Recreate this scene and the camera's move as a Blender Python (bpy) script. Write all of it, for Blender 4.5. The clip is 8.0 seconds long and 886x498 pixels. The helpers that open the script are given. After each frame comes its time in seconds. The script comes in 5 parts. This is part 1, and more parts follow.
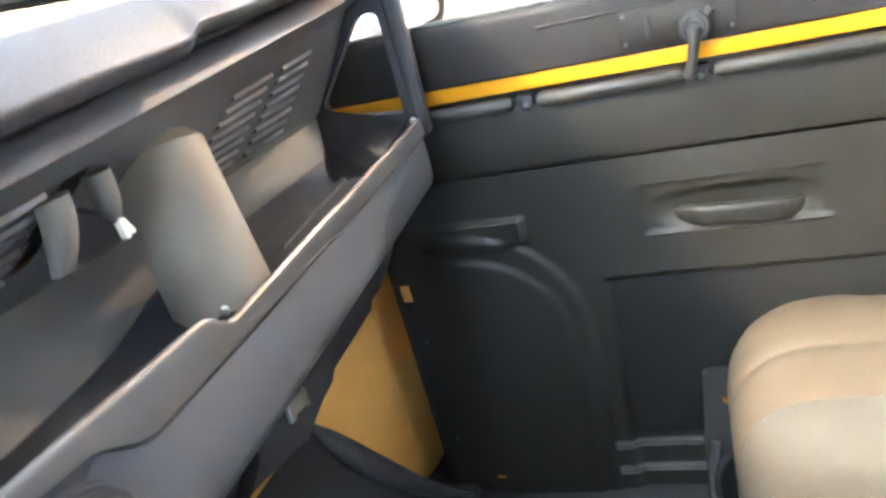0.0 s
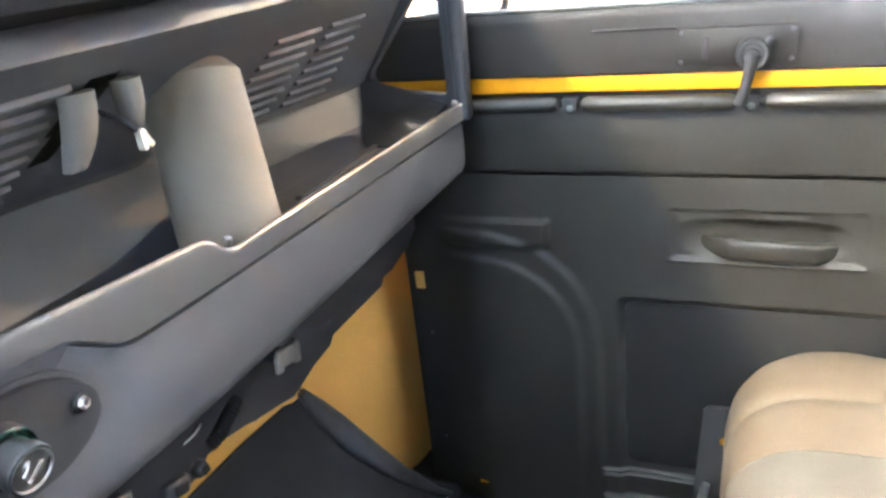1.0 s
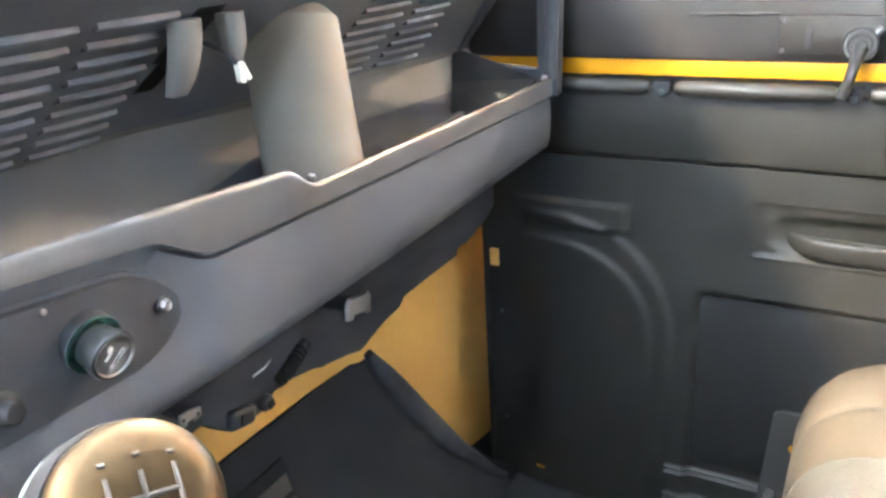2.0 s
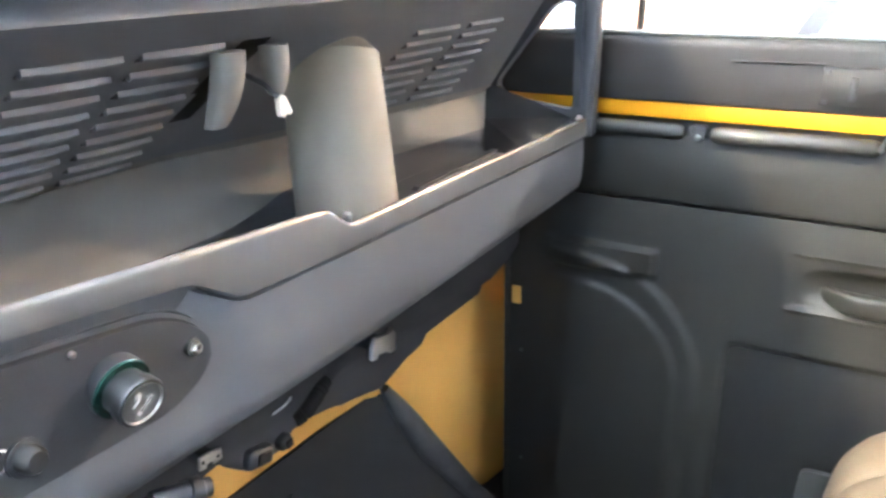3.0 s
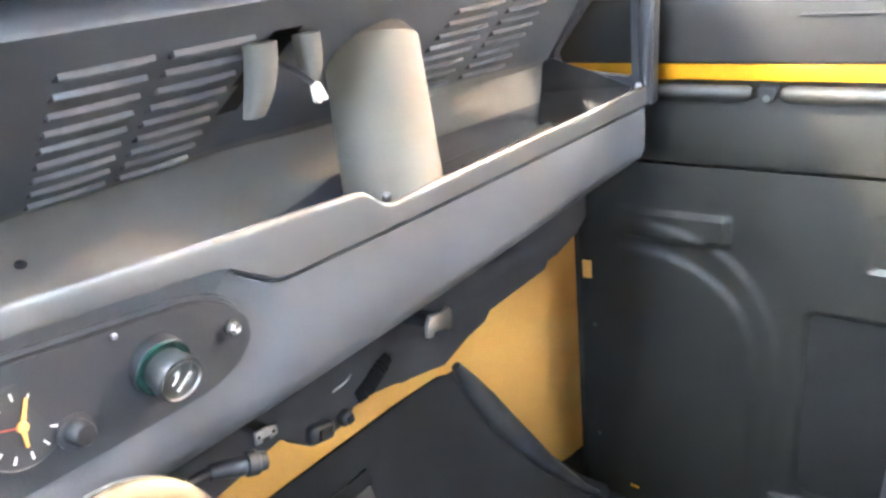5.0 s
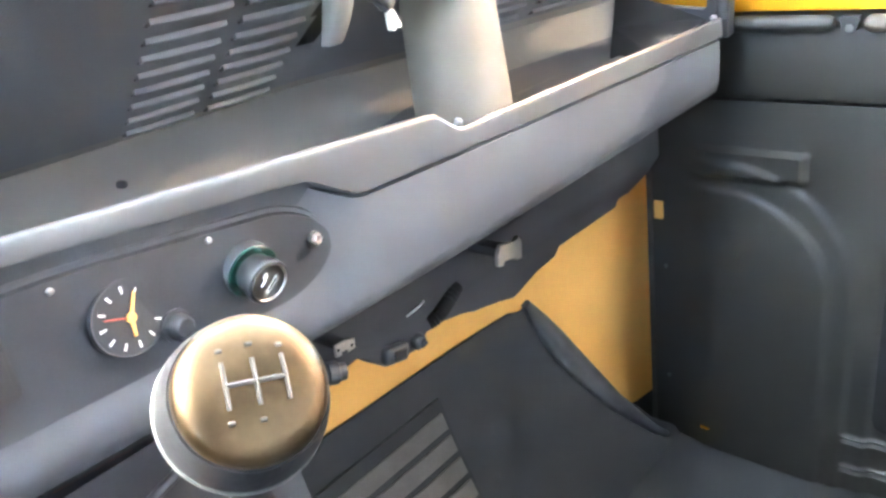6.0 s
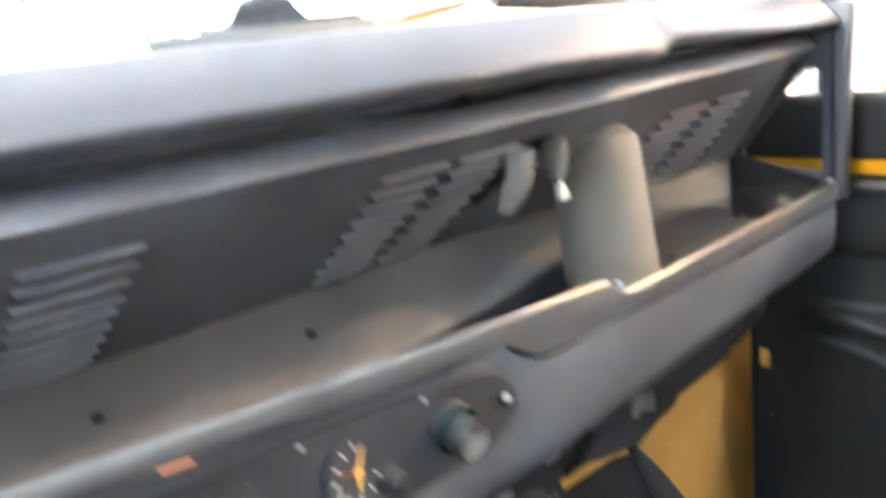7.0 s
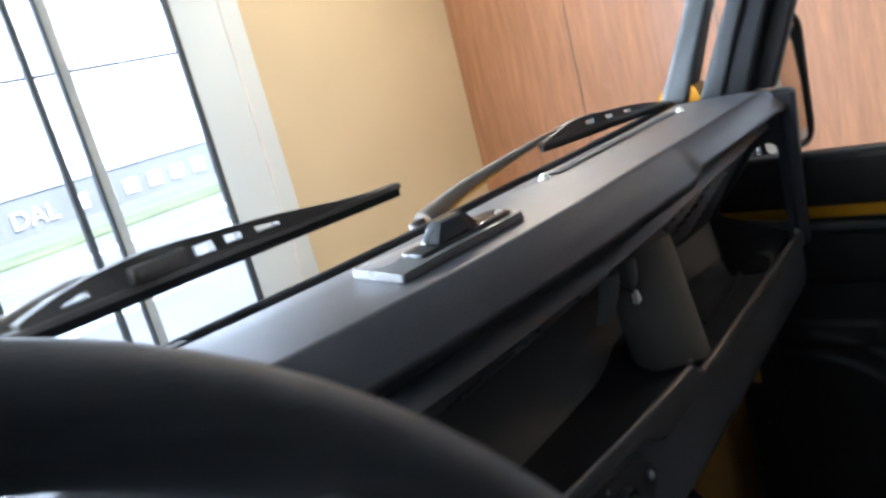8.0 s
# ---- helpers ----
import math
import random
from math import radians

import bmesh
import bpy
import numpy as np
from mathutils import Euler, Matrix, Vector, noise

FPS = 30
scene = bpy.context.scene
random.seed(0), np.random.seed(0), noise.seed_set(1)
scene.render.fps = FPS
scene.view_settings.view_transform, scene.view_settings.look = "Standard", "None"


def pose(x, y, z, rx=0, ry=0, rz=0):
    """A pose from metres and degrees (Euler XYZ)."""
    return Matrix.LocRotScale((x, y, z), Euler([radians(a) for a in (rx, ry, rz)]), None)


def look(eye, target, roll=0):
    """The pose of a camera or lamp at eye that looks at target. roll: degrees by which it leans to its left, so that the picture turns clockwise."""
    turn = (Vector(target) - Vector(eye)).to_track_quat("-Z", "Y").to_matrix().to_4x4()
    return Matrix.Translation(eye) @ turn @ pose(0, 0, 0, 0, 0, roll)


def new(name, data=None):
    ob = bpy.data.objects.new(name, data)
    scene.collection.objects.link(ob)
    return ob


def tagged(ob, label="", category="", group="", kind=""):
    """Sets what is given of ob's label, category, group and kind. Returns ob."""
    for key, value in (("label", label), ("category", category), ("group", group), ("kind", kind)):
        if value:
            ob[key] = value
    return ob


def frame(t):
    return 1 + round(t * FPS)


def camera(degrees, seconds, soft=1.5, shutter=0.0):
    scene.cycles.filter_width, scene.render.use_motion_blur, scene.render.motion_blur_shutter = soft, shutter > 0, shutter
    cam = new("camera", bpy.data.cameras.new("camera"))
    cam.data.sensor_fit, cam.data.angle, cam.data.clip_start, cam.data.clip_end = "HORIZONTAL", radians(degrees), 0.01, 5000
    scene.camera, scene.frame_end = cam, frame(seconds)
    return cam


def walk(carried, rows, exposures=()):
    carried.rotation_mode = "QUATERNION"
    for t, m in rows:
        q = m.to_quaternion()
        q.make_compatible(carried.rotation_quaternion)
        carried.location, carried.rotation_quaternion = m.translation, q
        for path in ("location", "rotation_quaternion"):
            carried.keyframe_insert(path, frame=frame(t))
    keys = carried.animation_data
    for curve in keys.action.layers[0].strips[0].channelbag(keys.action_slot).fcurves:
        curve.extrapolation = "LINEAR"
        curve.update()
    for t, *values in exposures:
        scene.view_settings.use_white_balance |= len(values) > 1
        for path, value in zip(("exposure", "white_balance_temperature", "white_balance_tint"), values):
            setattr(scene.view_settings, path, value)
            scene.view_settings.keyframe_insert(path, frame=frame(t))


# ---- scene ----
cam = camera(59.8, 8.0, soft=2.7, shutter=0.5)
PATH = [
    (0, (-0.064, -0.279, 0.831), (1.634, 0.378, 0.005), -15.5),
    (0.5, (-0.066, -0.287, 0.805), (1.623, 0.426, 0.005), -9.6),
    (1, (-0.066, -0.29, 0.8), (1.621, 0.444, 0.017), -6.5),
    (1.5, (-0.073, -0.297, 0.774), (1.557, 0.546, -0.02), -5.3),
    (1.7, (-0.082, -0.304, 0.772), (1.517, 0.597, -0.023), -4.9),
    (2.8, (-0.079, -0.271, 0.783), (1.561, 0.622, 0.068), -1.0),
    (3, (-0.073, -0.272, 0.782), (1.54, 0.672, 0.07), -1.3),
    (3.5, (-0.049, -0.285, 0.761), (1.456, 0.813, 0.032), -3.0),
    (4, (-0.044, -0.298, 0.766), (1.433, 0.822, 0.015), -4.9),
    (5.5, (-0.069, -0.316, 0.782), (1.351, 0.871, 0.023), -8.1),
    (5.8, (-0.076, -0.324, 0.765), (1.249, 0.93, -0.03), -8.8),
    (6, (-0.079, -0.321, 0.764), (1.228, 0.953, -0.054), -8.6),
    (6.1, (-0.08, -0.322, 0.762), (1.214, 0.953, -0.049), -8.3),
    (6.4, (-0.107, -0.333, 0.783), (1.2, 0.962, 0.024), -7.8),
    (6.5, (-0.122, -0.337, 0.789), (1.185, 0.969, 0.05), -7.6),
    (6.7, (-0.135, -0.333, 0.795), (1.167, 1.015, 0.127), -7.2),
    (6.8, (-0.138, -0.325, 0.8), (1.169, 1.043, 0.152), -7.3),
    (7, (-0.149, -0.277, 0.811), (1.185, 1.121, 0.291), -7.2),
    (7.2, (-0.182, -0.249, 0.846), (1.164, 1.167, 0.418), -7.3),
    (7.3, (-0.193, -0.243, 0.856), (1.167, 1.177, 0.49), -8.3),
    (7.5, (-0.209, -0.226, 0.874), (1.202, 1.148, 0.529), -10.1),
    (7.7, (-0.239, -0.214, 0.913), (1.229, 1.077, 0.491), -11.0),
    (8, (-0.32, -0.236, 0.951), (1.189, 0.981, 0.462), -14.6),
]
EXPOSURES = [(0, 5.75, 5650, 10), (1.5, 5.95, 5650, 10), (3, 6.1, 5650, 10), (4, 6.4, 5650, 10), (6.5, 6.8, 5550, 10), (7.0, 5.85, 5850, 10), (7.2, 4.5, 6050, 10), (7.3, 4.1, 6100, 10), (7.5, 2.85, 6600, 10), (7.7, 2.2, 6050, 10), (8, 1.75, 5350, 10)]
walk(cam, [(t, look(e, a, r)) for t, e, a, r in PATH], EXPOSURES)


# ---- light ----
world = bpy.data.worlds.new("world")
scene.world = world
world.use_nodes = True
wn = world.node_tree.nodes
sky = wn.new("ShaderNodeTexSky")
sky.sky_type = "NISHITA"
sky.sun_disc = False
sky.sun_elevation = radians(47)
sky.sun_rotation = radians(160)
wn["Background"].inputs["Strength"].default_value = 0.15
world.node_tree.links.new(sky.outputs[0], wn["Background"].inputs[0])

sun = new("sun", bpy.data.lights.new("sun", "SUN"))
sun.data.energy, sun.data.angle, sun.data.color = 4.0, radians(0.6), (1, 0.95, 0.88)
sun.matrix_world = look((2.5, -7, 8), (0, 0, 0))


def area(name, eye, target, w, h, power, color):
    ob = new(name, bpy.data.lights.new(name, "AREA"))
    ob.data.shape, ob.data.size, ob.data.size_y = "RECTANGLE", w, h
    ob.data.energy, ob.data.color = power, color
    ob.matrix_world = look(eye, target)
    return ob


area("daylight_front", (-2.2, 3.9, 1.3), (-2.2, 0, 1.3), 6.6, 2.8, 380, (0.93, 0.97, 1.0))
# added lamp for daylight from an assumed, unseen west opening
area("daylight_side", (-5.9, -1.3, 1.3), (0, -1.3, 1.3), 1.7, 2.8, 1.2, (1.0, 0.96, 0.9))


# ---- materials ----
def material(name, color, rough=0.5, metal=0.0, grain=200.0, vary=0.15, bump=0.1, stain=6.0, stain_amount=0.12,
             stretch=(1, 1, 1), coat=0.0, spec=0.5, wear=0.07):
    m = bpy.data.materials.new(name)
    m.use_nodes = True
    n, l = m.node_tree.nodes, m.node_tree.links
    b = n["Principled BSDF"]
    b.inputs["Roughness"].default_value = rough
    b.inputs["Metallic"].default_value = metal
    b.inputs["Coat Weight"].default_value = coat
    b.inputs["Specular IOR Level"].default_value = spec
    co = n.new("ShaderNodeTexCoord")
    mp = n.new("ShaderNodeMapping")
    mp.inputs["Scale"].default_value = stretch
    l.new(co.outputs["Object"], mp.inputs[0])
    fine, wide = n.new("ShaderNodeTexNoise"), n.new("ShaderNodeTexNoise")
    fine.inputs["Scale"].default_value, fine.inputs["Detail"].default_value = grain, 4
    wide.inputs["Scale"].default_value, wide.inputs["Detail"].default_value = stain, 5
    l.new(mp.outputs[0], fine.inputs[0])
    l.new(mp.outputs[0], wide.inputs[0])
    mix = n.new("ShaderNodeMixRGB")
    mix.inputs[1].default_value = (*[c * (1 - vary) for c in color], 1)
    mix.inputs[2].default_value = (*[min(1, c * (1 + vary)) for c in color], 1)
    l.new(fine.outputs[0], mix.inputs[0])
    ramp = n.new("ShaderNodeMapRange")
    ramp.inputs[1].default_value, ramp.inputs[2].default_value = 0.3, 0.7
    ramp.inputs[3].default_value, ramp.inputs[4].default_value = 1 - stain_amount, 1 + stain_amount
    l.new(wide.outputs[0], ramp.inputs[0])
    hsv = n.new("ShaderNodeHueSaturation")
    l.new(mix.outputs[0], hsv.inputs["Color"])
    l.new(ramp.outputs[0], hsv.inputs["Value"])
    l.new(hsv.outputs[0], b.inputs["Base Color"])
    rr = n.new("ShaderNodeMapRange")
    rr.inputs[1].default_value, rr.inputs[2].default_value = 0.3, 0.7
    rr.inputs[3].default_value, rr.inputs[4].default_value = max(0, rough - wear), min(1, rough + wear)
    l.new(wide.outputs[0], rr.inputs[0])
    l.new(rr.outputs[0], b.inputs["Roughness"])
    if bump:
        bp = n.new("ShaderNodeBump")
        bp.inputs["Strength"].default_value, bp.inputs["Distance"].default_value = bump, 0.001
        l.new(fine.outputs[0], bp.inputs["Height"])
        l.new(bp.outputs[0], b.inputs["Normal"])
    return m


def glass(name, tint, rough=0.0):
    m = bpy.data.materials.new(name)
    m.use_nodes = True
    b = m.node_tree.nodes["Principled BSDF"]
    b.inputs["Base Color"].default_value = (*tint, 1)
    b.inputs["Transmission Weight"].default_value = 1
    b.inputs["Roughness"].default_value = rough
    b.inputs["IOR"].default_value = 1.05
    return m


def glow(name, color, strength):
    m = bpy.data.materials.new(name)
    m.use_nodes = True
    n, l = m.node_tree.nodes, m.node_tree.links
    e = n.new("ShaderNodeEmission")
    e.inputs[0].default_value, e.inputs[1].default_value = (*color, 1), strength
    l.new(e.outputs[0], n["Material Output"].inputs[0])
    return m


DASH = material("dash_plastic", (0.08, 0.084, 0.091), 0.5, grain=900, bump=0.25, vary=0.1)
HOUSING = material("housing_plastic", (0.185, 0.163, 0.125), 0.62, grain=900, bump=0.1, vary=0.06, spec=0.3)
LIP = material("lip_glint_plastic", (0.10, 0.09, 0.076), 0.2, grain=900, bump=0.03, vary=0.05, stain_amount=0.06, wear=0.03, spec=0.85)
# amber specular tint stands in for warm lamp glints along the lip
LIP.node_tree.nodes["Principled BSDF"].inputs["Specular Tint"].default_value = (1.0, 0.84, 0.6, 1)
BAND = material("band_plastic", (0.07, 0.07, 0.069), 0.42, spec=0.35, grain=900, bump=0.08, vary=0.06, wear=0.04)
SHELF = material("pale_warm_plastic", (0.155, 0.146, 0.128), 0.6, grain=900, bump=0.15, vary=0.08, spec=0.3)
PAD = material("pad_vinyl", (0.044, 0.045, 0.048), 0.41, spec=0.32, grain=600, bump=0.3, vary=0.12, wear=0.04)
LINING = material("roof_vinyl", (0.07, 0.07, 0.068), 0.6, grain=500, bump=0.3, vary=0.1)
TRIM = material("door_vinyl", (0.0155, 0.0152, 0.0124), 0.5, spec=0.4, grain=500, bump=0.35, vary=0.12)
BLACK = material("black_plastic", (0.035, 0.036, 0.039), 0.42, grain=700, bump=0.15)
GLOSS = material("black_paint", (0.012, 0.011, 0.0098), 0.5, grain=500, bump=0.02, vary=0.08, stain_amount=0.06, spec=0.2)
RUBBER = material("rubber", (0.014, 0.0145, 0.015), 0.7, spec=0.35, grain=400, bump=0.3)
KICK = material("dark_knob_plastic", (0.014, 0.0145, 0.0155), 0.4, grain=600, bump=0.2)
LOWERTRIM = material("door_lower_trim", (0.0135, 0.0135, 0.013), 0.9, grain=1500, bump=0.6, vary=0.3, spec=0.15)
CARPET = material("footwell_mat", (0.02, 0.021, 0.022), 0.85, grain=1200, bump=0.8, vary=0.3)
YELLOW = material("yellow_paint", (0.41, 0.183, 0.002), 0.4, grain=300, bump=0.03, vary=0.04, stain_amount=0.05, spec=0.25)
PRIMER = material("ochre_primer", (0.68, 0.37, 0.085), 0.6, grain=250, bump=0.05, vary=0.06, stain=5, stain_amount=0.12)
METAL = material("bare_metal", (0.55, 0.54, 0.52), 0.37, 1.0, grain=500, bump=0.05)
ZINC = material("zinc_screw", (0.85, 0.84, 0.8), 0.3, 0.85, grain=500, bump=0.03)
CHROME = material("worn_chrome", (0.058, 0.039, 0.019), 0.42, 0.9, grain=400, bump=0.05, vary=0.18, stain=60, stain_amount=0.4, wear=0.1)
STEEL = material("painted_steel", (0.07, 0.075, 0.07), 0.4, 0.3, grain=300, bump=0.08)
SEAT = material("seat_vinyl", (0.104, 0.078, 0.048), 0.65, spec=0.3, grain=700, bump=0.4, vary=0.08, stain=12, stain_amount=0.06)
# greyer side vinyl, darkened further for the shade on the cushion's flank
SEATSHADE = material("seat_side_shaded_vinyl", (0.084, 0.074, 0.056), 0.75, spec=0.15, grain=700, bump=0.4, vary=0.08, stain=12)
PIANO = material("gloss_black", (0.02, 0.021, 0.022), 0.12, grain=300, vary=0.05, bump=0.01, wear=0.04)
SATIN = material("satin_grey", (0.15, 0.15, 0.145), 0.28, 0.3, grain=400, vary=0.06, bump=0.03, wear=0.05)
DULL = material("ceiling_paint", (0.2, 0.2, 0.195), 0.8, grain=60, vary=0.03, bump=0.05, stain=1.5, stain_amount=0.04)
TAN = material("tan_wall", (0.30, 0.25, 0.19), 0.8, grain=60, vary=0.03, bump=0.05, stain=1.5, stain_amount=0.05)
ENGRAVED = material("engraved_fill", (0.036, 0.031, 0.026), 0.5, grain=300, vary=0.08, bump=0.02)
HINGE = material("hinge_steel", (0.05, 0.05, 0.048), 0.5, 0.3, grain=300, vary=0.1, bump=0.05)
LEATHER = material("wheel_leather", (0.013, 0.0135, 0.015), 0.55, spec=0.3, grain=800, vary=0.12, bump=0.3)
MATEDGE = material("shiny_rubber", (0.06, 0.062, 0.066), 0.36, grain=90, vary=0.2, bump=0.4, stain=30, stain_amount=0.3, wear=0.05)
RIBMAT = material("ribbed_rubber", (0.085, 0.078, 0.066), 0.6, grain=300, vary=0.15, bump=0.3, stain=25, stain_amount=0.25)
MATTE = material("matte_black", (0.009, 0.009, 0.0095), 0.75, grain=400, vary=0.15, bump=0.2, spec=0.2)
WHITE = material("white_print", (0.8, 0.8, 0.78), 0.5, grain=100, vary=0.03, bump=0)
ORANGE = material("orange_print", (0.75, 0.4, 0.1), 0.5, grain=100, vary=0.03, bump=0)
RED = material("red_print", (0.45, 0.09, 0.05), 0.5, grain=100, vary=0.05, bump=0)
BROWN = material("brown_print", (0.4, 0.16, 0.08), 0.6, grain=400, vary=0.2, bump=0)
GREEN = material("green_lens", (0.008, 0.04, 0.03), 0.25, grain=100, vary=0.05, bump=0, coat=0.5)
CREAMPL = material("translucent_plastic", (0.72, 0.68, 0.58), 0.4, grain=200, vary=0.05, bump=0.02)
WOOD = material("wood_panel", (0.40, 0.2, 0.102), 0.5, grain=9, vary=0.28, bump=0.03, stain=2.2, stain_amount=0.15,
                stretch=(9, 9, 0.7), coat=0.04)
BEIGE = material("beige_wall", (0.63, 0.53, 0.34), 0.8, grain=60, vary=0.03, bump=0.1, stain=1.5, stain_amount=0.04)
CREAM = material("cream_wall", (0.75, 0.68, 0.55), 0.7, grain=60, vary=0.03, bump=0.05, stain=1.5, stain_amount=0.05)
WALL = material("white_wall", (0.69, 0.77, 0.79), 0.7, grain=60, vary=0.03, bump=0.05, stain=1.5, stain_amount=0.04)
# for one mullion: indoor light on its face put into the colour
PALE = material("lit_mullion_paint", (0.42, 0.47, 0.47), 0.45, grain=80, vary=0.05, bump=0.02)
ALU = material("window_frame", (0.06, 0.07, 0.075), 0.4, 0.2, grain=80, vary=0.06, bump=0.02)
TILE = material("showroom_tile", (0.38, 0.37, 0.35), 0.16, grain=40, vary=0.06, bump=0.02, stain=1.2, stain_amount=0.06)
GREYP = material("grey_pillar_paint", (0.036, 0.040, 0.039), 0.5, spec=0.35, grain=200, vary=0.05, bump=0.03)
ASPHALT = material("asphalt", (0.2, 0.2, 0.19), 0.9, grain=20, vary=0.2, bump=0.2, stain=0.4)
CONCRETE = material("concrete_wall", (0.195, 0.195, 0.188), 0.9, grain=10, vary=0.15, bump=0.1, stain=0.3)
GRASS = material("verge_grass", (0.15, 0.17, 0.08), 0.9, grain=14, vary=0.3, bump=0.4, stain=0.5, stain_amount=0.3)
CLEAR = glass("clear_glass", (0.98, 0.99, 0.99))
MIRROR = material("mirror_glass", (0.9, 0.9, 0.9), 0.02, 1.0, grain=10, vary=0.0, bump=0, stain_amount=0)


# ---- mesh helpers ----
def mesh_object(name, bm, mat, smooth=True):
    bmesh.ops.recalc_face_normals(bm, faces=bm.faces)
    me = bpy.data.meshes.new(name)
    bm.to_mesh(me)
    bm.free()
    for mm in (mat if isinstance(mat, (list, tuple)) else [mat]):
        me.materials.append(mm)
    if smooth:
        me.polygons.foreach_set("use_smooth", [True] * len(me.polygons))
        me.set_sharp_from_angle(angle=radians(38))
    return new(name, me)


def part(name, bm, mat, parent=None, label="", smooth=True):
    ob = mesh_object(name, bm, mat, smooth)
    if parent is not None:
        ob.parent = parent
        ob.matrix_parent_inverse = parent.matrix_world.inverted()
    if label:
        ob["label"] = label
    return ob


def thing(name, at, label, category, group="", kind=""):
    ob = new(name)
    ob.empty_display_size = 0.05
    ob.location = at
    ob.matrix_world = Matrix.Translation(at)
    return tagged(ob, label, category, group, kind)


def add_box(bm, lo, hi, bevel=0.0, seg=2, m=None):
    r = bmesh.ops.create_cube(bm, size=1)
    vs = r["verts"]
    for v in vs:
        v.co = Vector([lo[i] + (v.co[i] + 0.5) * (hi[i] - lo[i]) for i in range(3)])
    if bevel:
        es = list({e for v in vs for e in v.link_edges})
        r = bmesh.ops.bevel(bm, geom=es, offset=bevel, segments=seg, affect="EDGES", profile=0.5)
        vs = list({v for v in r["verts"]} | {v for v in vs if v.is_valid})
    if m is not None:
        bmesh.ops.transform(bm, matrix=m, verts=vs)
    return vs


def box(lo, hi, bevel=0.0, seg=2, m=None):
    bm = bmesh.new()
    add_box(bm, lo, hi, bevel, seg, m)
    return bm


def frame_axes(d):
    d = d.normalized()
    u = d.cross(Vector((0, 0, 1)))
    if u.length < 1e-4:
        u = d.cross(Vector((0, 1, 0)))
    u.normalize()
    return d, u, u.cross(d).normalized()


def add_tube(bm, pts, radii, seg=16, caps=True, closed=False):
    pts = [Vector(p) for p in pts]
    if not isinstance(radii, (list, tuple)):
        radii = [radii] * len(pts)
    n = len(pts)
    rings, u = [], None
    for i, p in enumerate(pts):
        a = pts[(i - 1) % n] if (closed or i) else p
        b = pts[(i + 1) % n] if (closed or i < n - 1) else p
        d = (b - a).normalized()
        if u is None:
            _, u, _ = frame_axes(d)
        u = (u - d * u.dot(d)).normalized()
        w = d.cross(u)
        rings.append([bm.verts.new(p + radii[i] * (math.cos(k * 2 * math.pi / seg) * u + math.sin(k * 2 * math.pi / seg) * w))
                      for k in range(seg)])
    for i in range(n if closed else n - 1):
        r0, r1 = rings[i], rings[(i + 1) % n]
        for k in range(seg):
            bm.faces.new((r0[k], r0[(k + 1) % seg], r1[(k + 1) % seg], r1[k]))
    if caps and not closed:
        bm.faces.new(rings[0][::-1])
        bm.faces.new(rings[-1])
    return rings


def tube(pts, radii, seg=16, caps=True, closed=False):
    bm = bmesh.new()
    add_tube(bm, pts, radii, seg, caps, closed)
    return bm


def lathe(origin, axis, profile, seg=32):
    """Turned shape: profile rows of (distance along the axis, radius)."""
    o, (d, u, w) = Vector(origin), frame_axes(Vector(axis))
    bm = bmesh.new()
    rings = []
    for a, r in profile:
        if r <= 1e-6:
            rings.append([bm.verts.new(o + a * d)])
        else:
            rings.append([bm.verts.new(o + a * d + r * (math.cos(k * 2 * math.pi / seg) * u + math.sin(k * 2 * math.pi / seg) * w))
                          for k in range(seg)])
    for r0, r1 in zip(rings, rings[1:]):
        for k in range(seg):
            a = [r0[k % len(r0)], r0[(k + 1) % seg % len(r0)], r1[(k + 1) % seg % len(r1)], r1[k % len(r1)]]
            a = [v for i, v in enumerate(a) if v not in a[:i]]
            if len(a) > 2:
                bm.faces.new(a)
    for r in (rings[0], rings[-1]):
        if len(r) > 2:
            bm.faces.new(r)
    return bm


def add_prism(bm, poly, place, depth, bevel=0.0, seg=2):
    """A flat outline given in two coordinates, laid by place(u, v, w) and made depth thick in w."""
    lo = [bm.verts.new(place(u, v, 0)) for u, v in poly]
    hi = [bm.verts.new(place(u, v, depth)) for u, v in poly]
    n = len(poly)
    fs = [bm.faces.new(lo[::-1]), bm.faces.new(hi)]
    for i in range(n):
        fs.append(bm.faces.new((lo[i], lo[(i + 1) % n], hi[(i + 1) % n], hi[i])))
    if bevel:
        es = [e for e in fs[1].edges]
        bmesh.ops.bevel(bm, geom=es, offset=bevel, segments=seg, affect="EDGES", profile=0.5)
    return bm


def prism(poly, place, depth, bevel=0.0, seg=2):
    return add_prism(bmesh.new(), poly, place, depth, bevel, seg)


def rounded(poly, r, seg=5):
    """The outline with its corners rounded by r (one radius, or one a corner)."""
    out, n = [], len(poly)
    for i, p in enumerate(poly):
        ri = r[i] if isinstance(r, (list, tuple)) else r
        p, a, b = Vector(p), Vector(poly[i - 1]), Vector(poly[(i + 1) % n])
        if ri <= 0:
            out.append(tuple(p))
            continue
        da, db = (a - p), (b - p)
        k = min(ri, da.length * 0.49, db.length * 0.49)
        s, e = p + da.normalized() * k, p + db.normalized() * k
        for j in range(seg + 1):
            t = j / seg
            out.append(tuple((1 - t) ** 2 * s + 2 * t * (1 - t) * p + t * t * e))
    return out


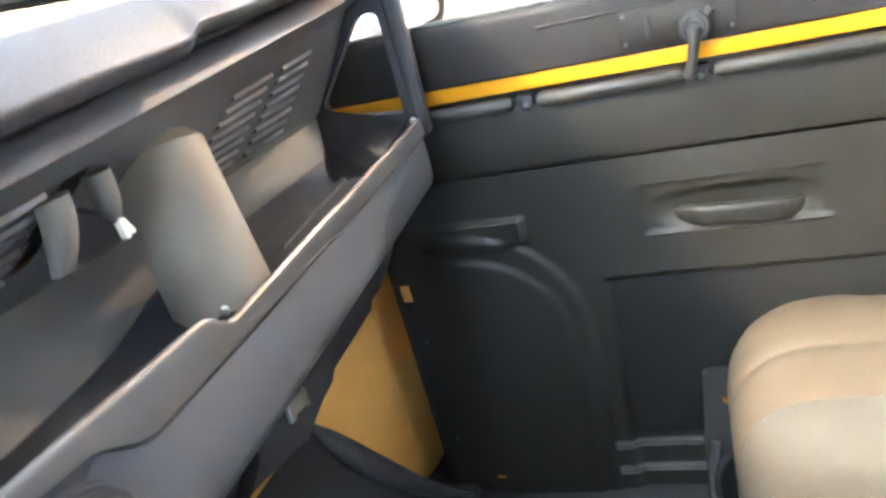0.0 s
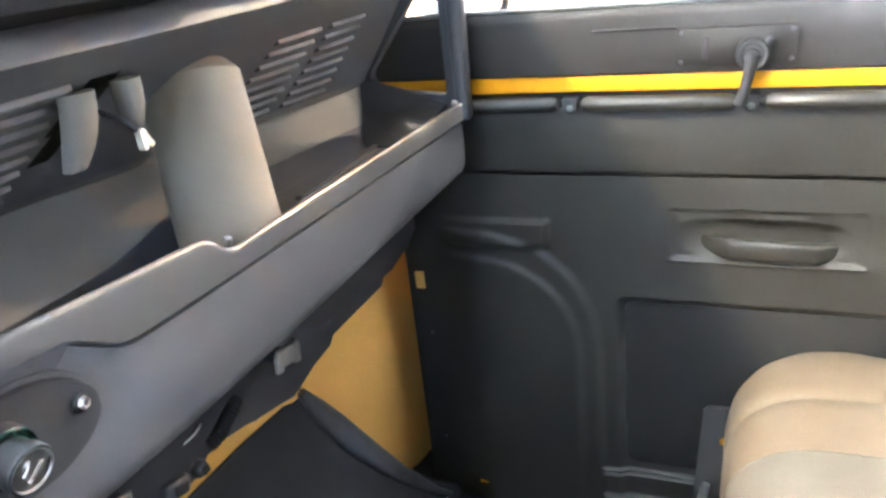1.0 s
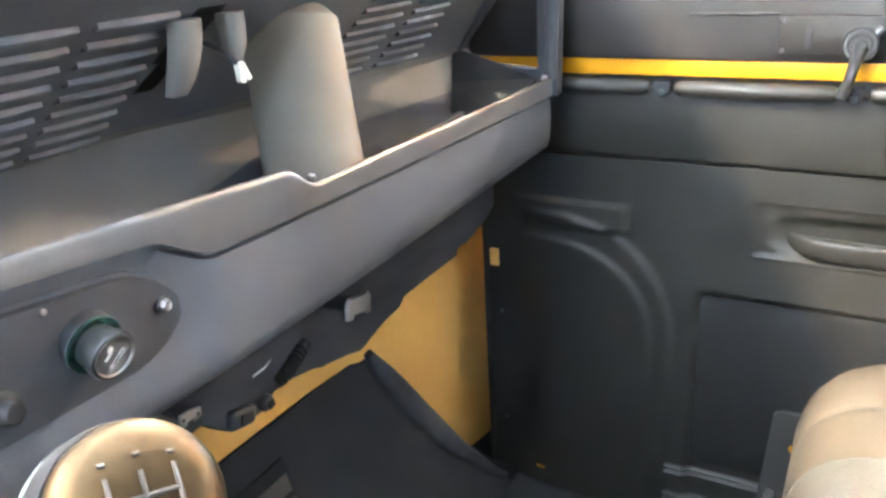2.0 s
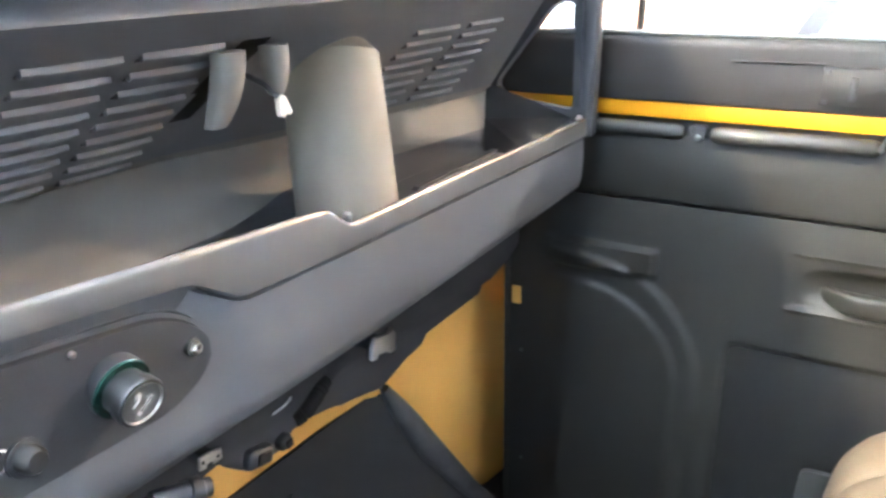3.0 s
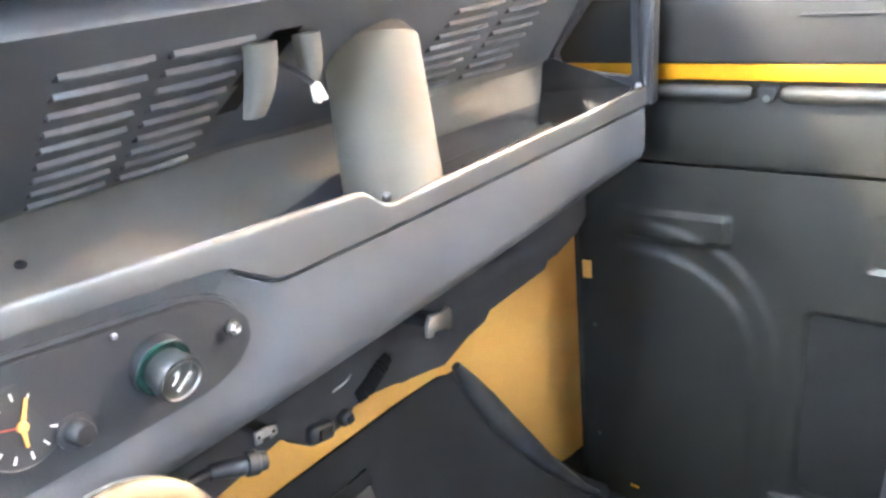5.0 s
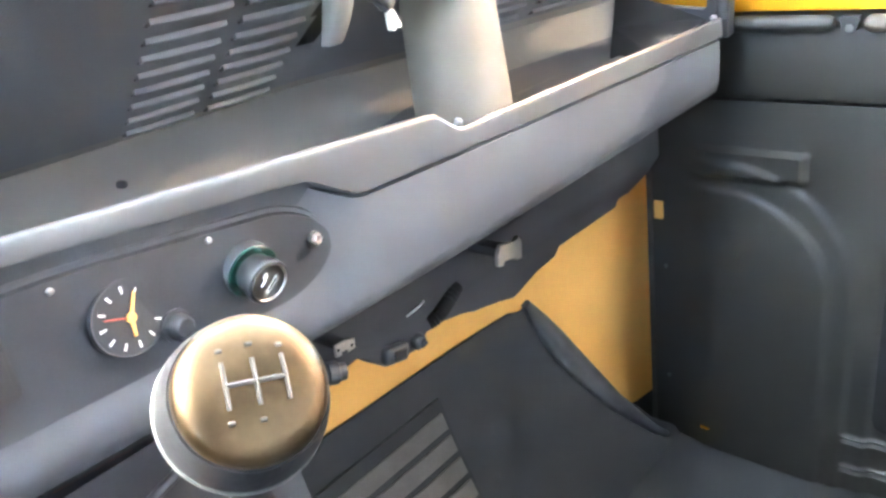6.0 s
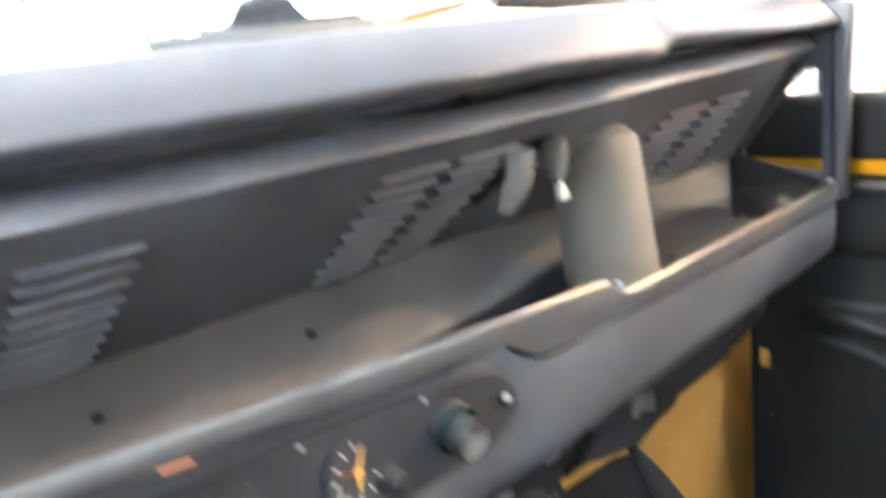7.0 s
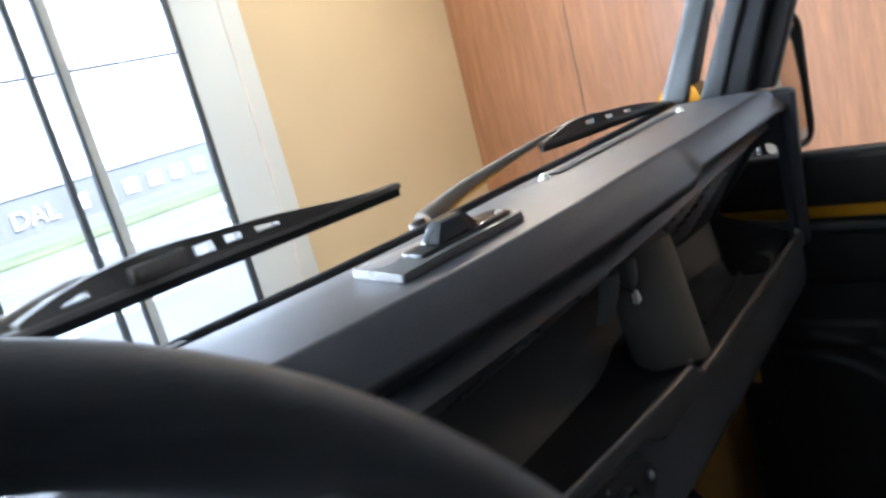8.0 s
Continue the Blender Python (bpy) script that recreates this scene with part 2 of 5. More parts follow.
def loft(rings, skip=None, caps=True):
    """Skin over closed outlines of equal length; skip(i, j) leaves a face out."""
    bm = bmesh.new()
    vs = [[bm.verts.new(p) for p in r] for r in rings]
    n = len(rings[0])
    for i in range(len(vs) - 1):
        for j in range(n):
            if skip and skip(i, j):
                continue
            bm.faces.new((vs[i][j], vs[i][(j + 1) % n], vs[i + 1][(j + 1) % n], vs[i + 1][j]))
    if caps:
        bm.faces.new(vs[0][::-1])
        bm.faces.new(vs[-1])
    return bm


def smooth01(t):
    t = max(0.0, min(1.0, t))
    return t * t * (3 - 2 * t)


def mix(a, b, t):
    return a + (b - a) * t


def spline(pts, n=6):
    out = []
    for i in range(len(pts) - 1):
        p0, p1, p2, p3 = pts[max(0, i - 1)], pts[i], pts[i + 1], pts[min(len(pts) - 1, i + 2)]
        for k in range(n):
            t_ = k / n
            out.append(tuple(0.5 * (2 * b + (c - a) * t_ + (2 * a - 5 * b + 4 * c - e) * t_ ** 2 + (3 * b - a - 3 * c + e) * t_ ** 3) for a, b, c, e in zip(p0, p1, p2, p3)))
    return out + [tuple(pts[-1])]


# ---- showroom ----
GROUND = -0.62
ROOF = 3.0
FRONT = 4.0
EAST = 5.87
STREET = -2.1
ground = tagged(part("ground", box((-60, -40, STREET - 0.2), (170, 90, STREET)), ASPHALT), "grey asphalt forecourt outside the showroom", "ground", kind="structure")
tagged(part("plinth", box((-6.2, -6.2, STREET - 0.05), (EAST + 0.2, FRONT + 0.6, GROUND - 0.052)), CONCRETE), "grey concrete plinth under the showroom", "plinth", kind="structure")
floor = tagged(part("floor", box((-6, -6, GROUND - 0.05), (EAST, FRONT, GROUND)), TILE), "pale polished tile showroom floor", "floor", kind="structure")
ceiling = tagged(part("ceiling", box((-6.2, -6.2, ROOF), (EAST + 0.2, FRONT + 0.2, ROOF + 0.2)), DULL), "grey painted showroom ceiling", "ceiling", kind="structure")
tagged(part("wall_east", box((EAST, 0.30, GROUND - 0.05), (EAST + 0.2, FRONT + 0.2, ROOF)), WOOD), "reddish brown veneered wood panel wall", "wall", kind="structure")
tagged(part("wall_east_rear", box((EAST, -6, GROUND - 0.05), (EAST + 0.2, -1.6, ROOF)), WOOD), "reddish brown veneered wood panel wall beside the entrance", "wall", kind="structure")
tagged(part("entrance_head", box((EAST, -1.598, 2.1), (EAST + 0.2, 0.038, ROOF - 0.002)), WOOD), "wood panel above the entrance", "wall", kind="structure")
tagged(part("entrance_column", box((EAST - 0.03, 0.04, GROUND), (EAST + 0.2, 0.297, ROOF - 0.002), 0.008), CREAM), "cream painted column beside the entrance", "column", kind="structure")
window_3 = thing("window_3", (EAST + 0.1, -0.6, GROUND), "glazed showroom entrance with slim frames", "window", kind="structure")
for y in (-0.25, -0.7, -1.2):
    part("mullion", box((EAST + 0.05, y - 0.025, GROUND), (EAST + 0.12, y + 0.025, 2.098), 0.004), ALU, window_3)
part("rail", box((EAST + 0.055, -1.59, 0.18), (EAST + 0.115, 0.03, 0.23), 0.004), ALU, window_3)
tagged(part("wall_north", box((3.43, FRONT, GROUND - 0.05), (EAST - 0.003, FRONT + 0.2, ROOF)), BEIGE), "plain warm beige painted wall", "wall", kind="structure")
tagged(part("wall_south", box((-6.2, -6.2, GROUND - 0.05), (EAST + 0.2, -6.003, ROOF)), TAN), "tan painted showroom wall", "wall", kind="structure")
column = tagged(part("column", box((2.88, FRONT - 0.02, GROUND), (3.427, FRONT + 0.05, ROOF), 0.01), WALL), "white painted column beside the window", "column", kind="structure")
part("column_edge", box((3.25, FRONT - 0.03, GROUND), (3.268, FRONT - 0.02, ROOF)), WHITE, column)

# wood panel joints
for k in (0, 1, 2):
    y = 2.82 - 1.22 * k
    j = part("panel_joint", box((EAST - 0.004, y - 0.004, GROUND), (EAST + 0.001, y + 0.004, ROOF)), STEEL, bpy.data.objects["wall_east"])

window_1 = thing("window_1", (0, FRONT, GROUND), "tall glazed shop front with dark slim frames", "window", kind="structure")
part("window_sill", box((-6, FRONT - 0.06, GROUND), (2.917, FRONT + 0.14, GROUND + 0.12), 0.008), ALU, window_1)
part("window_head", box((-6, FRONT - 0.05, ROOF - 0.15), (2.917, FRONT + 0.12, ROOF - 0.003), 0.008), ALU, window_1)
edges = [-5.9, -4.3, -2.7, -1.1, 0.5, 1.28, 2.06, 2.86]
for x in [e for e in edges if e != 2.06]:
    w = 0.035
    part("mullion", box((x - w / 2, FRONT - 0.02, GROUND + 0.121), (x + w / 2, FRONT + 0.019, ROOF - 0.151), 0.003), ALU, window_1)
part("mullion", box((1.855, FRONT - 0.02, GROUND + 0.121), (1.89, FRONT + 0.019, ROOF - 0.151), 0.003), ALU, window_1)
part("mullion", box((2.025, FRONT - 0.025, GROUND + 0.121), (2.04, FRONT + 0.019, ROOF - 0.151), 0.003), ALU, window_1)
part("mullion", box((2.042, FRONT - 0.02, GROUND + 0.121), (2.10, FRONT + 0.019, ROOF - 0.151), 0.003), PALE, window_1)
for a, b in zip(edges, edges[1:]):
    p = part("pane", box((a + 0.01, FRONT + 0.02, GROUND + 0.122), (b - 0.01, FRONT + 0.024, ROOF - 0.152)), CLEAR, window_1)
    p.visible_shadow = False
# west glazing is unseen, added to light the cabin from the left
unseen_window = thing("unseen_window", (-6.1, 0, GROUND), "glazed side wall, unseen, added to let in daylight", "window", kind="structure")
# unseen wall pieces that cut down the light from the west
for name, y0, y1 in (("wall_west_rear", -6.0, -2.2), ("wall_west", -0.4, FRONT + 0.2)):
    tagged(part(name, box((-6.2, y0, GROUND - 0.05), (-6.0, y1, ROOF - 0.003)), TAN), "tan showroom wall, unseen, added to narrow the side daylight", "wall", kind="structure")
for k in range(3):
    y = -2.1 + k * 0.8
    part("mullion", box((-6.1, y - 0.025, GROUND), (-6.0, y + 0.025, ROOF - 0.003), 0.004), ALU, unseen_window)

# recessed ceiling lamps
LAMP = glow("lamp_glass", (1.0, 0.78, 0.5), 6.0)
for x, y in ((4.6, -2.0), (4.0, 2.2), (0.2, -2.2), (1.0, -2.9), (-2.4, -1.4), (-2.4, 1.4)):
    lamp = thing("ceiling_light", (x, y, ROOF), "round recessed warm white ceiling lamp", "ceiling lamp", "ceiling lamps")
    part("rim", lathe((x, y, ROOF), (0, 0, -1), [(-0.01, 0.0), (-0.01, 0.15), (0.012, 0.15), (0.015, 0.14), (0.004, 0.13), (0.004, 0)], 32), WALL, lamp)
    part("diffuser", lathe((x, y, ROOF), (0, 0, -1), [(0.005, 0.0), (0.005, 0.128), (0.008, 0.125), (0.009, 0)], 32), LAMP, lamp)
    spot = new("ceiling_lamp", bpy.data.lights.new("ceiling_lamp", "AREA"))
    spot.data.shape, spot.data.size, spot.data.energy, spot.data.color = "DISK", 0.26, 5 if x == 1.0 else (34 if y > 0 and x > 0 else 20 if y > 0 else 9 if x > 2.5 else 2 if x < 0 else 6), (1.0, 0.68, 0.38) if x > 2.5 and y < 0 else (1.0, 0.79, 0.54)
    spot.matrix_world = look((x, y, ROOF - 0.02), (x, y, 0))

# outside
verge = tagged(part("verge", box((-40, 24, STREET + 0.001), (120, 26.5, STREET + 0.07)), GRASS), "narrow dry grass verge beside the road", "grass", kind="structure")
for y in (12.5, 16.5, 20.0):
    tagged(part("kerb", box((-40, y, STREET + 0.001), (120, y + 0.3, STREET + 0.12), 0.02), WALL), "long pale concrete kerb on the forecourt", "kerb", "forecourt kerbs", "structure")
tagged(part("backdrop", box((-90, 88, -6), (170, 89, 70)), glow("bright_overcast", (0.96, 0.98, 1.0), 1.6)), "bright white overcast sky behind the street", "sky", kind="structure")
hall = thing("warehouse", (17, 34, STREET), "long low grey warehouse with white doors", "building")
part("wall", box((-10, 32, STREET - 0.05), (90, 40, -0.5)), CONCRETE, hall)
part("roof", box((-10.3, 31.9, -0.5), (90.3, 40.3, -0.1), 0.05), WALL, hall, "grey metal roof edge")
for k in range(24):
    x = 16.2 + 1.25 * k
    part("door", box((x, 31.93, -1.75), (x + 0.7, 32.0, -1.1), 0.01), WHITE, hall)
txt = bpy.data.curves.new("letters", "FONT")
txt.body, txt.size, txt.extrude = "DAL", 1.05, 0.03
txt.materials.append(WHITE)
sign = new("sign_letters", txt)
sign.matrix_world = Matrix.Translation((13.5, 31.93, -1.75)) @ pose(0, 0, 0, 90, 0, 0)
tagged(sign, "white block letters mounted on a grey building", "sign")
cable = thing("overhead_cable", (4, 24, STREET), "thin black overhead cable on poles across the street", "cable")
part("wire", tube([(4 + 0.5 * k, 24, 3.35 - 0.2 * math.sin(math.pi * k / 60)) for k in range(61)], 0.06, 6), BLACK, cable)
for x in (4, 34):
    part("pole", tube([(x, 24, STREET - 0.05), (x, 24, 3.7)], [0.1, 0.07], 12), CONCRETE, cable)

# ---- vehicle shell ----
def bow(x):
    """How far the dashboard lies forward of its ends, by the place across the car."""
    return 0.286 * max(0.0, 0.35 - max(x, -0.1)) ** 2


def bend(x):
    """The lesser bow of the parts below the top pad."""
    return 0.4 * bow(x)


def crown(x):
    return 0.012 * smooth01((0.69 - x) / 0.5)


cabin_floor = tagged(part("cabin_floor", box((-0.85, -1.3, -0.03), (0.99, 0.30, 0.02), 0.01), CARPET), "black cabin floor covering", "car floor", kind="structure")


def wall_y(x):
    return 0.215 if x < 0.5 else 0.215 - 0.14 * (x - 0.5)


firewall = tagged(part("firewall", loft([[(x, wall_y(x), 0.021), (x, wall_y(x), 0.60), (x, wall_y(x) + 0.02, 0.60), (x, wall_y(x) + 0.02, 0.021)] for x in (-0.84, 0.0, 0.5, 0.7, 0.924)]), PRIMER), "ochre yellow painted steel bulkhead", "bulkhead", kind="structure")
side_skin = tagged(part("side_skin", box((0.80, -1.3, -0.03), (0.812, 0.118, 0.60), 0.003), PRIMER), "ochre yellow painted inner body side", "body panel", kind="structure")
tagged(part("side_skin_left", box((-0.86, -1.3, 0.021), (-0.85, 0.30, 0.70), 0.003), BLACK), "black driver side body panel", "body panel", kind="structure")
# unseen rear closure, carried up to the roof to darken the cabin
tagged(part("rear_bulkhead", box((-0.84, -1.32, -0.03), (0.84, -1.301, 1.42), 0.004), BLACK), "black panel behind the seats, unseen, added to block light", "body panel", kind="structure")

# unseen roof, added to keep light from above off the dash
roof = tagged(part("roof_lining", box((-0.84, -1.3, 1.42), (0.84, -0.17, 1.46), 0.012), LINING), "dark grey cabin roof lining, unseen, added to cut top light", "car roof", kind="structure")

# unseen sides that block light; the left one reaches further forward
for name, x0, x1, y1 in (("side_panel_right", 0.815, 0.84, -0.78), ("side_panel_left", -0.84, -0.815, -0.42)):
    tagged(part(name, box((x0, -1.3, 0.62), (x1, y1, 1.419), 0.004), BLACK), "plain black cabin side, unseen, added to block light", "body panel", kind="structure")
# three unseen panels that keep stray light off the bulkhead
tagged(part("outer_side", box((0.925, -0.10, -0.03), (0.937, 0.30, 0.60), 0.003), PRIMER), "ochre yellow side panel, unseen, added to stop light leaks", "body panel", kind="structure")
tagged(part("side_closing", box((0.800, 0.119, 0.602), (0.937, 0.30, 0.612), 0.002), PRIMER), "ochre yellow top cover, unseen, added to stop light leaks", "body panel", kind="structure")
tagged(part("pillar_closing", box((0.8125, 0.07, -0.03), (0.924, 0.08, 0.602), 0.002), PRIMER), "ochre yellow rear cover, unseen, added to stop light leaks", "body panel", kind="structure")

# cowl, windscreen and its frame
cowl = tagged(part("cowl", loft([[(x, 0.143 + bow(x), 0.78), (x, 0.143 + bow(x), 0.806), (x, 0.17 + bow(x), 0.795), (x, 0.24 + bow(x), 0.755), (x, 0.40 + bow(x), 0.67), (x, 1.25, 0.42), (x, 1.25, 0.20), (x, 0.26, 0.20), (x, 0.26, 0.60)]
                                 for x in [-0.8 + 0.08 * k for k in range(21)]]), YELLOW), "yellow painted cowl and bonnet ahead of the windscreen", "body panel", kind="structure")


def screen_y(x, z):
    return 0.145 + bow(x) - 0.52 * (z - 0.812)


glass_xs = [-0.76 + 0.08 * k for k in range(20)]
windscreen = thing("windscreen", (0, 0.15, 0.81), "clear raked windscreen with black rubber seal", "windscreen", kind="structure")
ring = []
for x in glass_xs:
    ring.append([(x, screen_y(x, z) + d, z) for z, d in ((0.815, 0), (1.42, 0), (1.42, 0.005), (0.815, 0.005))])
pane = part("pane", loft(ring), CLEAR, windscreen)
pane.visible_shadow = False
part("seal", tube([(x, screen_y(x, 0.812) + 0.002, 0.804 + crown(x)) for x in glass_xs], 0.0045, 10), RUBBER, windscreen, "black rubber seal")


def pillar(poly, base, top, material_, name, label):
    rings = []
    for k in range(9):
        z = base[2] + (top - base[2]) * k / 8
        flare = 1 + 0.7 * (1 - k / 8) ** 4
        rings.append([(base[0] + u * flare, base[1] - 0.025 - 0.40 * (z - base[2]) + v * flare, z) for u, v in poly])
    return part(name, loft(rings), material_, pillar_root, label)


pillar_root = thing("a_pillar", (0.76, 0.12, 0.80), "raked windscreen pillar in grey and black", "pillar", kind="structure")
sq = rounded([(-0.014, -0.013), (0.014, -0.013), (0.014, 0.013), (-0.014, 0.013)], 0.006, 4)
pillar([(u * 1.15, v * 1.0) for u, v in sq], (0.735, 0.175, 0.79), 1.45, GREYP, "outer_post", "grey painted outer post")
pillar([(u * 0.7, v * 0.7) for u, v in sq], (0.722, 0.118, 0.80), 1.45, RUBBER, "seal_strip", "black rubber seal strip")
pillar([(u * 1.0, v * 0.9) for u, v in sq], (0.735, 0.092, 0.80), 1.45, MATTE, "inner_post", "black plastic inner trim")
pillar([(u * 0.6, v * 0.8) for u, v in sq], (0.752, 0.063, 0.80), 1.45, GLOSS, "door_frame_post", "black painted door frame")
part("corner_gusset", prism(rounded([(0.10, 0.79), (0.17, 0.79), (0.165, 0.822), (0.115, 0.826)], 0.01), lambda u, v, w: (0.715 + w, u, v), 0.05, 0.006), YELLOW, pillar_root, "yellow painted corner of the body")

# ---- dashboard ----
dash = thing("dashboard", (0, 0.1, 0.46), "dark grey moulded plastic dashboard with an open shelf", "dashboard")

pad_xs = sorted(set([-0.74 + 0.04 * k for k in range(36)] + [0.337, 0.342, 0.347, 0.352, 0.357, 0.362, 0.367, 0.66, 0.675, 0.685, 0.692]))
pad_xs = [x for x in pad_xs if x <= 0.692]


def pad_ring(x):
    e = smooth01((x - 0.662) / 0.03)
    b, c = bow(x), crown(x) - 0.012 - 0.004 * e
    pts = [(0.130, 0.800), (0.130, 0.816), (0.122, 0.8205), (0.09, 0.822), (0.05, 0.8219), (0.0215, 0.8212), (0.0190, 0.8211), (0.0178, 0.8204)]
    pts += [(0.0166, 0.8191), (0.0142, 0.8162), (0.0100, 0.8112), (0.0062, 0.8060), (0.0030, 0.8010), (0.0004, 0.7962), (-0.0016, 0.7932), (-0.0026, 0.7915)]
    pts += [(-0.0024, 0.789), (0.0, 0.784), (0.003, 0.7815), (0.05, 0.784)]
    raised_ = 0.0095 * smooth01((x - 0.342) / 0.02)
    return [(x, y + b, z + c + (raised_ * (0.8203 - z) / 0.037 if y < 0.0178 and z < 0.8203 else 0.0)) for y, z in pts]


part("top_pad", loft([pad_ring(x) for x in pad_xs]), PAD, dash, "soft grained dark vinyl top pad")

body_xs = sorted(set([-0.74 + 0.03 * k for k in range(48)] + [0.262, 0.268, 0.274, 0.28, 0.286, 0.255, 0.245, 0.235, 0.155, 0.165, 0.175, 0.185, 0.195, 0.205, 0.292, 0.30, 0.308, 0.685, 0.69]))
body_xs = [x for x in body_xs if x <= 0.69]


def lip_z(x):
    base = mix(0.630, 0.6215, smooth01((x - 0.28) / 0.42))
    left = 0.646 + 0.075 * (0.262 - max(x, -0.2))
    return mix(left, base, smooth01((x - 0.258) / 0.03))


def crease_z(x):
    right = mix(0.6175, 0.601, max(0, min(1, (x - 0.195) / 0.49)))
    left = 0.637 + 0.1 * (0.16 - max(x, -0.2))
    return mix(left, right, smooth01((x - 0.152) / 0.045))


def face_in(x):
    """How far the instrument area stands back behind the band."""
    return 0.010 * (1 - smooth01((x - 0.15) / 0.05))


def panel_foot(x):
    return mix(0.185, 0.110, max(0, min(1, (x - 0.3) / 0.35)))


PANEL_TOP, PANEL_FOOT = (0.045, 0.744), 0.647


def panel_point(x, s, off=0.0):
    """A place on the sloping vent panel: s from 0 at its top to 1 at its foot, off proud of it."""
    yb, b = panel_foot(x), bend(x)
    y, z = mix(PANEL_TOP[0], yb, s), mix(PANEL_TOP[1], PANEL_FOOT, s)
    ny, nz = -(PANEL_TOP[1] - PANEL_FOOT), -(yb - PANEL_TOP[0])
    k = math.hypot(ny, nz)
    return (x, y + b + off * ny / k, z + off * nz / k)


def shelf_back(x):
    """The foot of the vent panel as it turns into the shelf floor: steeper and closed on the driver's side."""
    yb, k = panel_foot(x), smooth01((x - 0.26) / 0.12)
    near = [(0.187, 0.645), (0.142, 0.629), (0.112, 0.6155), (0.106, 0.606)]
    far = [(yb + 0.002, PANEL_FOOT - 0.004), (yb - 0.012, 0.634), (yb - 0.03, 0.622), (mix(yb, 0.03, 0.55), 0.608)]
    return [(mix(a[0], b[0], k), mix(a[1], b[1], k)) for a, b in zip(near, far)]


def body_ring(x):
    b, lz, cz, fi, yb = bend(x), lip_z(x), crease_z(x), face_in(x), panel_foot(x)
    pts = [(0.060, 0.786), (0.050, 0.774), (0.040, 0.7735), (0.032, 0.7725), (0.0235, 0.765), (0.0205, 0.7585), (0.0245, 0.7555), PANEL_TOP]
    pts += [(mix(PANEL_TOP[0], yb, s), mix(PANEL_TOP[1], PANEL_FOOT, s)) for s in (0.05, 0.2, 0.4, 0.62, 0.8, 0.97)]
    w, low = mix(0.35, 1.0, smooth01((x - 0.11) / 0.06)), 1 - smooth01((x - 0.10) / 0.10)
    pts += shelf_back(x) + [(0.05, 0.603), (0.022, 0.604)]
    pts += [(0.012, 0.607), (0.006, lz - 0.006), (0.0012 + 0.0028 * w, lz - 0.0014), (0.0012 + 0.0016 * w, lz - 0.0002), (0.0012, lz), (-0.0004, lz - 0.0009), (-0.0012, lz - 0.0024), (-0.0015, lz - 0.0048), (-0.0024, mix(lz, cz, 0.7)), (-0.0022, cz + 0.0015)]
    pts += [(0.003 + fi * 0.7, cz + 0.0008), (0.003 + fi, cz - 0.001), (0.0005 + fi, cz - 0.0025), (-0.0002 + fi * 0.8, 0.580 + 0.002 * low), (0.0006 + fi * 0.3, 0.556 + 0.011 * low), (0.004 + 0.002 * low, 0.546 + 0.006 * low), (0.012, 0.540),
            (0.024, 0.533), (0.06, 0.520), (0.12, 0.52), (0.24, 0.56), (0.24, 0.74), (0.12, 0.785)]
    top = b + 0.4 * (bow(x) - b)
    return [(x, y + (top if k < 7 else b), z) for k, (y, z) in enumerate(pts)]


def in_hole(i, j):
    return (j in (8, 9) and 0.2615 <= body_xs[i] < 0.2855) or (j == 10 and 0.2675 <= body_xs[i] < 0.2855)


bm = loft([body_ring(x) for x in body_xs], in_hole)
bm.verts.index_update()
n_ring = len(body_ring(0))
for fc in bm.faces:
    js = [v.index % n_ring for v in fc.verts]
    # glint-tinted lip narrows on the driver's side, where the highlight fades
    if len(js) == 4 and min(js) >= 21 and max(js) <= 29:
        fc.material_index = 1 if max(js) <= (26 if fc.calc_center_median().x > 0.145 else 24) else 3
    # foot of the vent panel: paler and warmer than the panel itself
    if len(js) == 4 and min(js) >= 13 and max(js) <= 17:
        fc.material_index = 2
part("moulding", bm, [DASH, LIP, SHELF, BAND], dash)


# louvre slots in the vent panel
def slat(x0, x1, s, parent):
    bm = bmesh.new()
    n, secs = 4, []
    for k in range(n + 1):
        x = mix(x0, x1, k / n)
        taper = 0.8 if k in (0, n) else 1.0
        secs.append([panel_point(x, s - 0.018, 0.0004), panel_point(x, s - 0.009, 0.0036 * taper), panel_point(x, s + 0.005, 0.0040 * taper), panel_point(x, s + 0.011, 0.0006)])
    vs = [[bm.verts.new(p) for p in r] for r in secs]
    for a, c in zip(vs, vs[1:]):
        for j in range(4):
            bm.faces.new((a[j], a[(j + 1) % 4], c[(j + 1) % 4], c[j]))
    bm.faces.new(vs[0][::-1])
    bm.faces.new(vs[-1])
    return part("louvre", bm, DASH, parent)


def slot(x0, x1, s, parent):
    bm = bmesh.new()
    q = [panel_point(x0, s + 0.012, 0.0007), panel_point(x1, s + 0.012, 0.0007), panel_point(x1, s + 0.028, 0.0007), panel_point(x0, s + 0.028, 0.0007)]
    q2 = [panel_point(x0, s + 0.012, 0.0001), panel_point(x1, s + 0.012, 0.0001), panel_point(x1, s + 0.028, 0.0001), panel_point(x0, s + 0.028, 0.0001)]
    a, c = [bm.verts.new(p) for p in q], [bm.verts.new(p) for p in q2]
    bm.faces.new(a)
    bm.faces.new(c[::-1])
    for j in range(4):
        bm.faces.new((a[j], c[j], c[(j + 1) % 4], a[(j + 1) % 4]))
    return part("slot", bm, RUBBER, parent)


